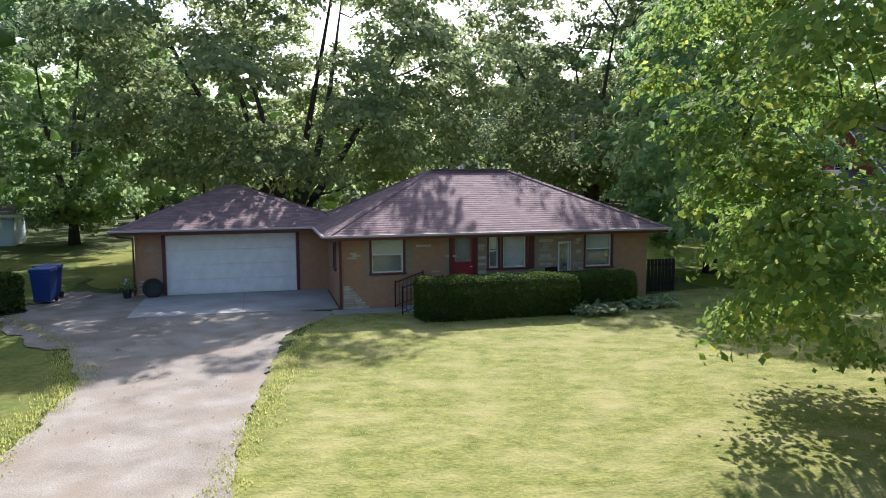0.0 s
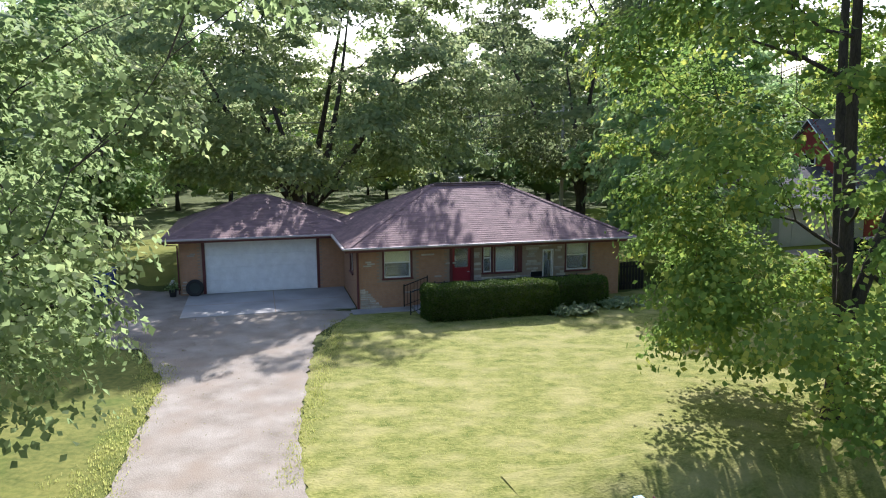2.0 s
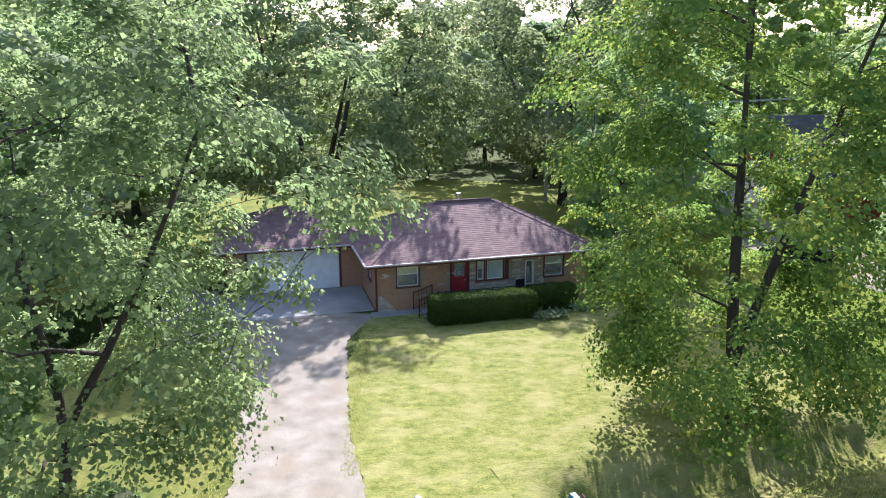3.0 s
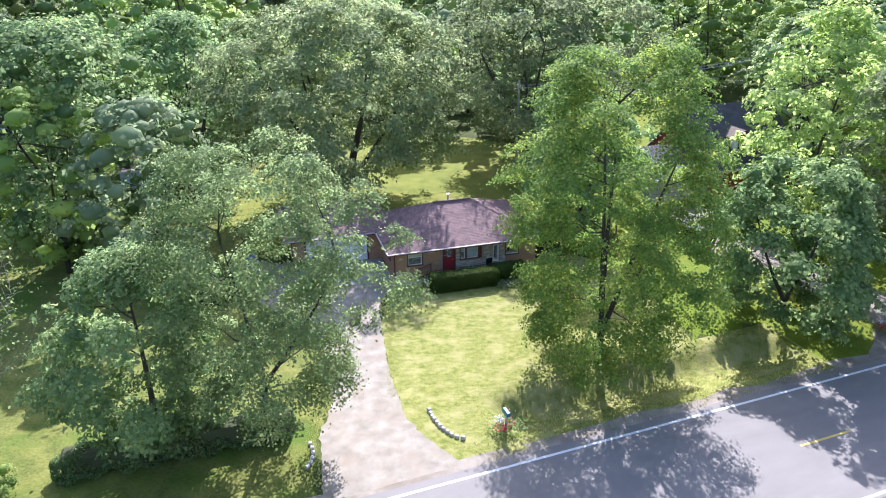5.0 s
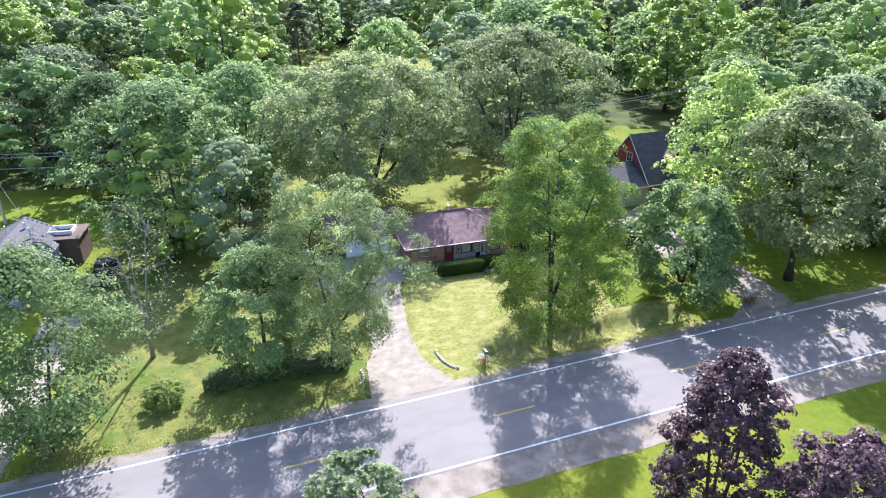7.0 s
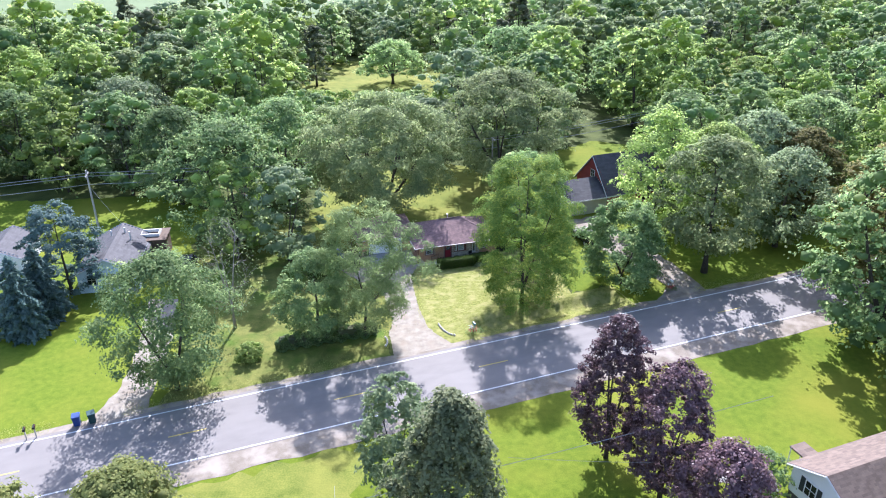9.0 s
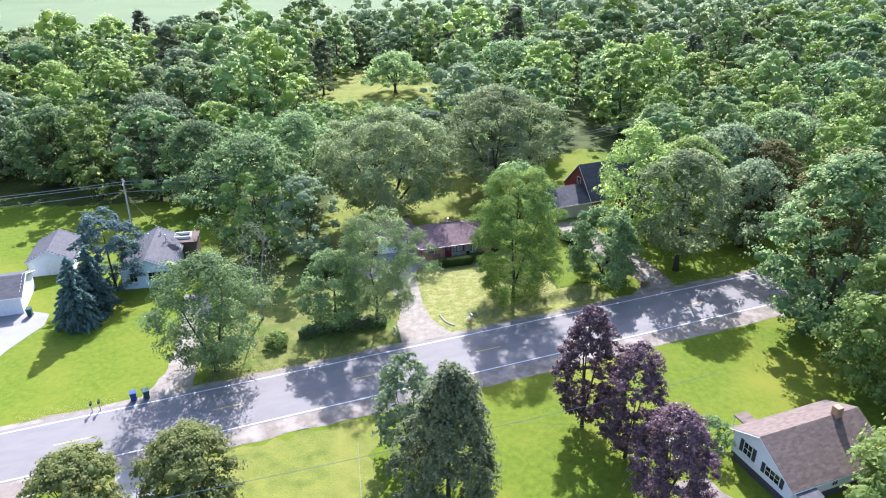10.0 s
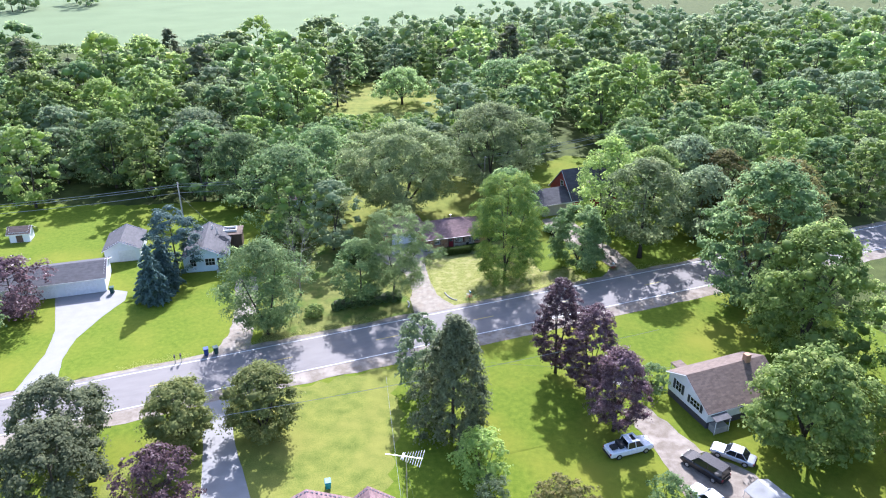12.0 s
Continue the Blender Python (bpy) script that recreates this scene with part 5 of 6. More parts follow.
wr = roof_faces(wh, [((11.3, 0.35, 3.3), (-0.3, 0.35, 3.3), A1, A2), ((-0.3, b1 - 0.3, 2.33), (11.3, b1 - 0.3, 2.33), A2, A1)], "tan_shingle", "tan_tab", row=0.2, tab=0.5, seed=70)
part("roof_trim", Shape().tube([(-0.3, 0.35, 3.2), (-0.3, -3.0, 4.75), (-0.3, b1 - 0.3, 2.22), (11.3, b1 - 0.3, 2.22)], 0.07, 4), "white_paint", wh)
part("chimney", Shape().box(8.2, -3.4, 4.2, 8.9, -2.7, 5.7, bevel=0.02), "brick", wh, "short brick chimney")
flat_window(wh, pose(0, 0, 0, 0, 0, -90) @ pose(1.4, 0, 1.75), 0.95, 1.25, True)
flat_window(wh, pose(0, 0, 0, 0, 0, -90) @ pose(4.15, 0, 1.55), 1.6, 0.95, True, 2)
flat_window(wh, pose(0, b1, 0) @ pose(4.6, 0, 1.3), 0.6, 0.7)
part("awning", Shape().quad((0.1, b1 - 1.3, 1.95), (2.3, b1 - 1.3, 1.95), (2.3, b1 - 0.02, 2.2), (0.1, b1 - 0.02, 2.2)).quad((0.1, b1 - 0.02, 2.14), (2.3, b1 - 0.02, 2.14), (2.3, b1 - 1.3, 1.89), (0.1, b1 - 1.3, 1.89)).quad((0.1, b1 - 1.3, 1.89), (2.3, b1 - 1.3, 1.89), (2.3, b1 - 1.3, 1.95), (0.1, b1 - 1.3, 1.95)), "grey_shingle", wh, "small sloping door awning")
for xx in (0.2, 2.2):
    part("awning_post", Shape().tube([(xx, b1 - 1.2, 0), (xx, b1 - 1.2, 1.92)], 0.04, 6), "white_paint", wh)
part("back_door", Shape().box(0.7, b1 - 0.04, 0.9, 1.6, b1 - 0.002, 2.1, bevel=0.01), "white_paint", wh)
part("stoop", Shape().box(0.3, b1 - 1.2, 0, 2.1, b1 - 0.05, 0.85, bevel=0.03), "concrete", wh)
pr = roof_faces(wh, [((0.2 + 2.9, 2.0, 3.0), (1.6, 2.0, 3.0), (1.6, 0.2, 3.0), (3.1, 0.2, 3.0))], "tan_shingle", "tan_tab", row=0.3, tab=0.5, seed=80)
pr.name = "porch_roof"
for xx in (1.7, 3.0):
    part("porch_post", Shape().tube([(xx, 1.9, 0), (xx, 1.9, 2.9)], 0.05, 6), "white_paint", wh)

# pale blue house and white outbuildings on the west plot
bh = gable_house("blue_house", pose(-43.6, 15.6, 0, 0, 0, 9), 6.8, 10.5, 2.7, 4.4, "blue_siding", "grey_shingle", "grey_tab", "small pale blue house with grey shingled gable roof", "house")
flat_window(bh, pose(3.5, 0, 1.1), 1.5, 1.2, False, 2)
flat_window(bh, pose(1.1, 0, 1.1), 0.9, 1.2, False, 1)
part("arched_window", Shape().slab([(4.3 + 0.75 * math.cos(w * math.pi / 10) - 0.05, 0.5 * math.sin(w * math.pi / 10)) for w in range(11)], -0.03, -0.005), "dark_glass", bh, "dark arched gable window", m=pose(0, 0, 2.75, 90) @ pose(0, 0, 0.0))
part("front_step", Shape().box(5.2, -1.0, 0, 6.6, -0.02, 0.3, bevel=0.02), "concrete", bh)
part("front_door", Shape().box(5.4, -0.04, 0.3, 6.3, -0.002, 2.3, bevel=0.01), "dark_shutter", bh)
for x, y in ((2.6, 7.6), (4.1, 8.2), (5.0, 6.8)):
    part("roof_vent", Shape().tube([(x, y, 3.4), (x, y, 4.75)], 0.09, 8), "white_paint", bh)
part("rear_extension", Shape().box(4.6, 8.0, 0, 8.8, 11.5, 2.75).box(4.4, 7.8, 2.75, 9.0, 11.7, 2.87), "brown_wood", bh, "flat-roofed dark wooden rear extension")
part("roof_frame", Shape().box(5.6, 9.0, 2.88, 8.0, 9.15, 3.25).box(5.6, 10.6, 2.88, 8.0, 10.75, 3.25).box(5.6, 9.16, 2.88, 5.75, 10.59, 3.25).box(7.85, 9.16, 2.88, 8.0, 10.59, 3.25), "white_paint", bh)
wg = gable_house("white_garage", pose(-58.0, 19.6, 0, 0, 0, 12), 5.6, 7.4, 2.4, 3.8, "white_siding", "grey_shingle", "grey_tab", "small white detached garage with dark grey roof", "garage")
part("garage_door", Shape().box(2.2, -0.05, 0.03, 4.9, -0.02, 2.05, bevel=0.01), "white_paint", wg)
lg = gable_house("long_garage", pose(-73.5, 4.3, 0, 0, 0, 15.5), 20.2, 7.2, 2.6, 3.9, "white_siding", "grey_shingle", "grey_tab", "long low white garage with a grey roof", "garage", along="wide")
for x in (2.5, 8.6, 14.4):
    g = part("garage_door", Shape().box(x, -0.05, 0.03, x + 4.6, -0.022, 2.15, bevel=0.01), "white_paint", lg, "white overhead garage door")
    for i in range(3):
        part("door_panel", Shape().box(x + 0.03, -0.062, 0.1 + 0.68 * i, x + 4.57, -0.051, 0.72 + 0.68 * i, bevel=0.004), "garage_door", g)
sd = gable_house("garden_shed", pose(-78.4, 28.2, 0, 0, 0, 10), 3.3, 2.6, 1.9, 2.7, "white_siding", "tan_shingle", "tan_tab", "small white garden shed with a tan roof", "shed", along="wide")
part("shed_door", Shape().box(1.1, -0.05, 0.05, 2.2, -0.02, 1.75, bevel=0.01), "brown_wood", sd)
gable_house("garden_shed", pose(-30.2, 43.0, 0, 0, 0, 20), 3.6, 3.2, 2.1, 2.8, "blue_siding", "tan_shingle", "shingle_tab", "pale shed with a brown roof in the trees", "shed", along="wide")
# red house east
rh = gable_house("red_house", pose(25.0, 39.6, 0, 0, 0, 19.6), 10.0, 9.0, 2.8, 7.4, "red_siding", "grey_shingle", "grey_tab", "red-sided house with a steep dark grey roof", "house", along="wide")
part("dormer", Shape().box(3.2, 1.0, 3.6, 5.0, 3.8, 5.0), "white_siding", rh, "white dormer on the front roof slope")
part("dormer_roof", Shape().quad((2.9, 0.7, 4.9), (4.1, 0.7, 5.7), (4.1, 4.0, 5.7), (2.9, 4.0, 4.9)).quad((4.1, 0.7, 5.7), (5.3, 0.7, 4.9), (5.3, 4.0, 4.9), (4.1, 4.0, 5.7)), "tan_tab", rh)
flat_window(rh, pose(3.6, 1.0, 3.9), 1.0, 0.8)
flat_window(rh, pose(6.2, 0, 1.0), 1.4, 1.2)
flat_window(rh, pose(0, 9.0, 0, 0, 0, -90) @ pose(4.0, 0, 4.0), 1.0, 1.1)
rw = gable_house("red_house_wing", pose(18.9, 37.4, 0, 0, 0, 19.6), 6.4, 7.0, 2.6, 4.4, "tan_siding", "grey_shingle", "grey_tab", "low tan garage wing with a pale grey roof", "garage", along="wide")
part("garage_door", Shape().box(0.9, -0.05, 0.03, 5.4, -0.02, 2.15, bevel=0.01), "tan_siding", rw, "tan overhead garage door")
# house below, only its roof peaks seen
sh1 = gable_house("south_house", pose(-17.0, -50.5, 0, 0, 0, 12), 8.0, 11.0, 2.6, 4.5, "white_siding", "shingle", "shingle_tab", "house with pinkish brown shingled gable roofs", "house")
gable_house("south_house_wing", pose(-9.6, -49.4, 0, 0, 0, 12), 4.6, 10.4, 2.8, 4.6, "white_siding", "shingle", "shingle_tab", "side wing with a pinkish brown gable roof", "house")
fence = thing("wooden_fence", pose(-4.6, -39.6, 0, 0, 0, 12), "short brown board fence beside the house", "fence")
for i in range(7):
    part("board", Shape().box(0.22 * i, 0, 0.02, 0.22 * i + 0.2, 0.025, 1.7, bevel=0.006), "brown_wood", fence)
for x in (0.05, 1.4):
    part("post", Shape().box(x, 0.026, 0, x + 0.09, 0.11, 1.75, bevel=0.006), "brown_wood", fence)
tent = thing("tarp_shelter", pose(30.2, -39.0, 0, 0, 0, 25), "grey fabric carport shelter beside the gravel drive", "shelter")
part("cover", Shape().quad((-1.7, -2.5, 2.2), (0, -2.5, 2.9), (0, 2.5, 2.9), (-1.7, 2.5, 2.2)).quad((0, -2.5, 2.9), (1.7, -2.5, 2.2), (1.7, 2.5, 2.2), (0, 2.5, 2.9)).quad((0, -2.5, 2.86), (-1.7, -2.5, 2.16), (-1.7, 2.5, 2.16), (0, 2.5, 2.86)).quad((1.7, -2.5, 2.16), (0, -2.5, 2.86), (0, 2.5, 2.86), (1.7, 2.5, 2.16)), "concrete", tent)
for x in (-1.65, 1.65):
    for y in (-2.4, 2.4):
        part("leg", Shape().tube([(x, y, 0), (x, y, 2.2)], 0.03, 6), "alu", tent)

# ---- utility lines, antenna ----
def utility_pole(x, y, h, turn, label="weathered wooden utility pole with crossarm and insulators"):
    p = thing("utility_pole", pose(x, y, 0, 0, 0, turn), label, "pole", "utility poles")
    part("pole", Shape().tube([(0, 0, 0), (0, 0, h)], [0.16, 0.11], 8), "pole_wood", p)
    part("crossarm", Shape().box(-0.06, -1.1, h - 0.75, 0.06, 1.1, h - 0.62, bevel=0.01), "pole_wood", p)
    for y2 in (-1.0, -0.4, 0.4, 1.0):
        part("insulator", Shape().tube([(0, y2, h - 0.62), (0, y2, h - 0.48)], [0.05, 0.03], 6), "white_paint", p)
    return p


utility_pole(-49.6, 35.6, 8.6, 14)
utility_pole(-112, 20.2, 8.8, 14)
utility_pole(8.5, 50.5, 8.8, 14)
utility_pole(53, 76, 9.2, 14)
utility_pole(120, 92, 9.2, 14)


def wire(p, q, sag, r=0.032, name="power_line", label="thin sagging overhead power cable"):
    p, q = Vector(p), Vector(q)
    pts = [p.lerp(q, i / 14) - Vector((0, 0, sag * 4 * (i / 14) * (1 - i / 14))) for i in range(15)]
    return tagged(part(name, Shape().tube(pts, r, 4), "cable"), label, "cable", "overhead cables")


for o, z in ((-1.0, 8.15), (0.4, 8.15), (0, 6.6)):
    wire((-112 + 0.24 * o, 20.2 + o, z), (-49.6 + 0.24 * o, 35.6 + o, z - 0.1), 0.9)
    wire((-49.6 + 0.24 * o, 35.6 + o, z - 0.1), (8.5 + 0.24 * o, 50.5 + o, z), 0.9)
    wire((8.5 + 0.24 * o, 50.5 + o, z), (53, 76 + o, z + 0.4), 0.8)
    wire((53, 76 + o, z + 0.4), (120, 92 + o, z + 0.4), 0.9)
wire((-49.6, 35.6, 6.2), (-40.4, 24.5, 4.3), 0.2, 0.012)
wire((-26, -31.0, 7.2), (25, -15.4, 7.2), 0.5, 0.025)
wire((-8.4, -24.0, 6.9), (-6.3, -41.0, 5.5), 0.3, 0.012)
wire((3.5, -21.5, 6.9), (26.5, -19.5, 4.4), 0.4, 0.012)
ant = thing("tv_antenna", pose(-5.7, -41.2, 0, 0, 0, -12), "white aluminium television antenna on a guyed mast", "antenna")
part("mast", Shape().tube([(0, 0, 0), (0, 0, 10.7)], 0.03, 6), "alu", ant)
part("boom", Shape().box(-1.9, -0.02, 10.55, 1.5, 0.02, 10.62), "alu", ant)
for i in range(9):
    x = -0.4 + 0.23 * i
    w = 0.45 + 0.085 * i
    part("element", Shape().tube([(x, -w, 10.6), (x, w, 10.6)], 0.014, 5), "white_paint", ant)
part("reflector", Shape().box(-0.35, -0.3, 10.5, -0.2, 0.3, 10.75, bevel=0.02), "white_paint", ant)
for dx, dy in ((-1.5, 1.0), (1.2, 1.2), (0.3, -1.8)):
    part("guy_wire", Shape().tube([(0, 0, 9.0), (dx, dy, 0.0)], 0.008, 4), "cable", ant)

# ---- vehicles ----
def vehicle(m, label, paint, length=4.8, width=1.85, height=1.7, kind="suv", category="car"):
    """Body shell from stations along the length, glazed cabin, bumpers, lamps and wheels."""
    v = thing("parked_" + kind, m, label, category)
    hw = width / 2
    belt = 0.58 * height
    st = [(-0.5, 0.42, 0.86, 0.80), (-0.47, 0.30, 0.92, 0.92), (-0.2, 0.28, 1.0, 1.0), (0.15, 0.28, 1.0, 1.0), (0.40, 0.28, 0.96, 0.95), (0.48, 0.32, 0.84, 0.88), (0.5, 0.45, 0.70, 0.80)]
    body = Shape()
    rings = []
    for fx, lo, hi, wf in st:
        x, w, zt = fx * length, hw * wf, belt * hi
        rings.append([(x, -w * 0.92, lo), (x, -w, lo + 0.15), (x, -w, zt - 0.12), (x, -w * 0.9, zt), (x, w * 0.9, zt), (x, w, zt - 0.12), (x, w, lo + 0.15), (x, w * 0.92, lo)])
    k = len(body.v)
    for r in rings:
        body.v += r
    for i in range(len(rings) - 1):
        for j in range(8):
            a, b = k + 8 * i + j, k + 8 * i + (j + 1) % 8
            body.f.append((a, b, b + 8, a + 8))
    body.f += [tuple(k + j for j in reversed(range(8))), tuple(k + 8 * (len(rings) - 1) + j for j in range(8))]
    part("body", body, paint, v, smooth=False)
    if kind == "pickup":
        x0, x1 = -0.12 * length, 0.27 * length
    elif kind == "sedan":
        x0, x1 = -0.34 * length, 0.2 * length
    else:
        x0, x1 = -0.48 * length, 0.24 * length
    rk = 0.12 if kind != "sedan" else 0.6
    wt, wb, zt = hw * 0.74, hw * 0.9, height
    cab = [(x0, -wb, belt - 0.02), (x1, -wb, belt - 0.02), (x1, wb, belt - 0.02), (x0, wb, belt - 0.02), (x0 + rk, -wt, zt - 0.05), (x1 - 0.65, -wt, zt - 0.05), (x1 - 0.65, wt, zt - 0.05), (x0 + rk, wt, zt - 0.05)]
    gl = Shape()
    gl.v += cab
    gl.f += [(0, 1, 5, 4), (1, 2, 6, 5), (2, 3, 7, 6), (3, 0, 4, 7), (4, 5, 6, 7)]
    part("glasshouse", gl, "dark_glass", v, "dark tinted glass")
    part("roof", Shape().box(x0 + rk - 0.03, -wt - 0.03, zt - 0.06, x1 - 0.6, wt + 0.03, zt, bevel=0.04), paint, v)
    for s in (-1, 1):
        for xb, xt in ((x0, x0 + rk), (x1, x1 - 0.65), ((x0 + x1) / 2, (x0 + x1) / 2 - 0.1)):
            part("pillar", Shape().tube([(xb, s * (wb + 0.005), belt - 0.03), (xt, s * (wt + 0.005), zt - 0.04)], 0.045, 5), paint, v)
    if kind == "pickup":
        part("cargo", Shape().box(-0.44 * length, -hw * 0.5, belt, -0.3 * length, hw * 0.2, belt + 0.35, bevel=0.05).box(-0.27 * length, -hw * 0.6, belt, -0.16 * length, hw * 0.6, belt + 0.5, bevel=0.06), "rubber", v, "dark load in the truck bed")
        part("roof_glass", Shape().box(0.02 * length, -0.45, zt + 0.001, 0.1 * length, 0.45, zt + 0.012), "dark_glass", v)
    for s in (-1, 1):
        part("headlight", Shape().box(length * 0.475, s * hw * 0.62 - 0.16, belt * 0.62, length * 0.505, s * hw * 0.62 + 0.16, belt * 0.76, bevel=0.02), "alu", v)
        part("tail_light", Shape().box(-length * 0.505, s * hw * 0.75 - 0.1, belt * 0.6, -length * 0.48, s * hw * 0.75 + 0.1, belt * 0.85, bevel=0.02), "red_door", v)
        part("mirror", Shape().box(x1 - 0.35, s * (hw + 0.1) - 0.09, belt, x1 - 0.22, s * (hw + 0.1) + 0.09, belt + 0.16, bevel=0.03), paint, v)
        for fx in (-0.31, 0.31):
            wh2 = part("wheel", Shape().tube([(fx * length, s * hw - s * 0.2, 0.34), (fx * length, s * hw + s * 0.02, 0.34)], 0.34, 16), "rubber", v)
            part("rim", Shape().tube([(fx * length, s * hw + s * 0.021, 0.34), (fx * length, s * hw + s * 0.03, 0.34)], 0.2, 12), "alu", wh2)
    part("bumper", Shape().box(length * 0.49, -hw * 0.8, 0.35, length * 0.52, hw * 0.8, 0.55, bevel=0.03), "rubber", v)
    part("bumper", Shape().box(-length * 0.52, -hw * 0.8, 0.38, -length * 0.49, hw * 0.8, 0.58, bevel=0.03), "rubber", v)
    return v


white_car, black_car, silver_car, grey_car = plain("white_car_paint", (0.72, 0.73, 0.75), 0.25), plain("black_car_paint", (0.02, 0.02, 0.022), 0.18), plain("silver_car_paint", (0.42, 0.44, 0.46), 0.25, 0.4), plain("dark_blue_car_paint", (0.025, 0.035, 0.07), 0.2)
vehicle(pose(18.4, -29.0, 0, 0, 0, 17), "white crew-cab pickup with a loaded bed on the lawn", white_car, 5.4, 1.95, 1.85, "pickup", "truck")
vehicle(pose(25.8, -32.3, 0, 0, 0, 128), "black sport utility vehicle parked on the gravel drive", black_car, 5.0, 1.95, 1.85, "suv")
vehicle(pose(29.6, -30.4, 0, 0, 0, 145), "silver sedan parked beside the house", silver_car, 4.6, 1.8, 1.45, "sedan")
vehicle(pose(24.6, -37.0, 0, 0, 0, 120), "white sedan at the end of the drive", white_car, 4.6, 1.8, 1.45, "sedan")
vehicle(pose(-32.6, 21.6, 0, 0, 0, 100), "dark blue pickup parked beside the blue house", grey_car, 5.2, 1.9, 1.8, "pickup", "truck")
vehicle(pose(19.6, 29.2, 0, 0, 0, 110), "dark vehicle parked on the shaded drive", black_car, 4.8, 1.85, 1.7, "suv")

# ---- yard things ----
def wheelie_bin(x, y, turn, mat, label, h=1.05):
    b = thing("wheelie_bin", pose(x, y, 0.036, 0, 0, turn), label, "bin")
    s = Shape()
    s.v += [(-0.25, -0.26, 0.08), (0.25, -0.26, 0.08), (0.25, 0.26, 0.08), (-0.25, 0.26, 0.08), (-0.31, -0.36, h), (0.31, -0.36, h), (0.31, 0.36, h), (-0.31, 0.36, h)]
    s.f += [(3, 2, 1, 0), (4, 5, 6, 7), (0, 1, 5, 4), (1, 2, 6, 5), (2, 3, 7, 6), (3, 0, 4, 7)]
    part("body", s, mat, b)
    part("rim", Shape().box(-0.34, -0.39, h - 0.06, 0.34, 0.39, h, bevel=0.015), mat, b)
    part("lid", Shape().box(-0.34, -0.41, h + 0.002, 0.34, 0.4, h + 0.07, bevel=0.03), mat, b)
    part("handle", Shape().tube([(-0.25, 0.47, h - 0.02), (0.25, 0.47, h - 0.02)], 0.018, 6).tube([(-0.25, 0.36, h - 0.04), (-0.25, 0.47, h - 0.02)], 0.015, 5).tube([(0.25, 0.36, h - 0.04), (0.25, 0.47, h - 0.02)], 0.015, 5), mat, b)
    for sx in (-0.27, 0.27):
        part("wheel", Shape().tube([(sx - 0.03, 0.28, 0.11), (sx + 0.03, 0.28, 0.11)], 0.11, 12), "rubber", b)
    return b


wheelie_bin(-13.4, 23.9, 10, "blue_plastic", "blue wheeled rubbish bin beside the drive", 1.12)
wheelie_bin(-13.7, 24.7, 0, "blue_plastic", "blue wheeled rubbish bin beside the hedge", 1.12)
wheelie_bin(-33.5, -8.75, 20, "blue_plastic", "dark blue bin at the roadside")
wheelie_bin(-32.3, -8.4, 30, "green_plastic", "dark green bin at the roadside")
wheelie_bin(-14.2, -33.8, 10, "teal_plastic", "teal wheeled bin on the south lawn", 0.95)
wheelie_bin(-52.9, 9.0, 15, "green_plastic", "dark bin against the long garage", 1.05)
tyre = thing("old_tyre", HOUSE @ pose(GU + 0.56, GV - 0.2, 0.36, 78, 0, 0), "worn black car tyre leaning on the garage wall", "tyre")
ring = Shape()
for i in range(24):
    w0, w1 = 2 * math.pi * i / 24, 2 * math.pi * (i + 1) / 24
    prof = [(0.21, -0.08), (0.3, -0.1), (0.345, -0.07), (0.35, 0.0), (0.345, 0.07), (0.3, 0.1), (0.21, 0.08)]
    for (r0, z0), (r1, z1) in zip(prof, prof[1:]):
        ring.quad((r0 * math.cos(w0), r0 * math.sin(w0), z0), (r1 * math.cos(w0), r1 * math.sin(w0), z1), (r1 * math.cos(w1), r1 * math.sin(w1), z1), (r0 * math.cos(w1), r0 * math.sin(w1), z0))
part("tread", ring, "rubber", tyre, smooth=True)
# solid dark disc closing the tyre's open middle
part("dark_centre_disc", Shape().tube([(0, 0, -0.05), (0, 0, 0.05)], 0.215, 20), "dark_backing", tyre)
pot = thing("planter", HOUSE @ pose(GU - 0.3, GV - 0.1, 0.03), "small dark planter with a white bloom at the garage corner", "planter")
part("pot", Shape().tube([(0, 0, 0), (0, 0, 0.3)], [0.12, 0.16], 10), "rubber", pot)
part("plant", leaf_mesh("plant", np.random.default_rng(3).normal(size=(160, 3)) * 0.11 + np.array([0, 0, 0.42]), 0.09, np.random.default_rng(4)), "leaf_green", pot)
part("bloom", leaf_mesh("bloom", np.random.default_rng(5).normal(size=(40, 3)) * 0.06 + np.array([0.02, -0.04, 0.6]), 0.08, np.random.default_rng(6)), "white_paint", pot)
gate = thing("lattice_gate", pose(7.2, 25.9, 0, 0, 0, 15), "dark wooden slatted gate beside the house corner", "gate")
for i in range(8):
    part("slat", Shape().box(0.14 * i, 0, 0.03, 0.14 * i + 0.12, 0.025, 1.2, bevel=0.005), "black_metal", gate)
for z in (0.25, 0.95):
    part("rail", Shape().box(0, 0.026, z, 1.12, 0.06, z + 0.08, bevel=0.005), "black_metal", gate)
chair = thing("porch_chair", HOUSE @ pose(6.9, -0.7, 0.3, 0, 0, 10), "dark metal chair on the front porch", "chair")
part("seat", Shape().box(-0.25, -0.25, 0.4, 0.25, 0.25, 0.44, bevel=0.015), "black_metal", chair)
part("backrest", Shape().box(-0.25, 0.23, 0.46, 0.25, 0.26, 0.9, bevel=0.012), "black_metal", chair)
for sx in (-0.22, 0.22):
    for sy in (-0.22, 0.22):
        part("leg", Shape().tube([(sx, sy, 0), (sx, sy, 0.42)], 0.015, 6), "black_metal", chair)


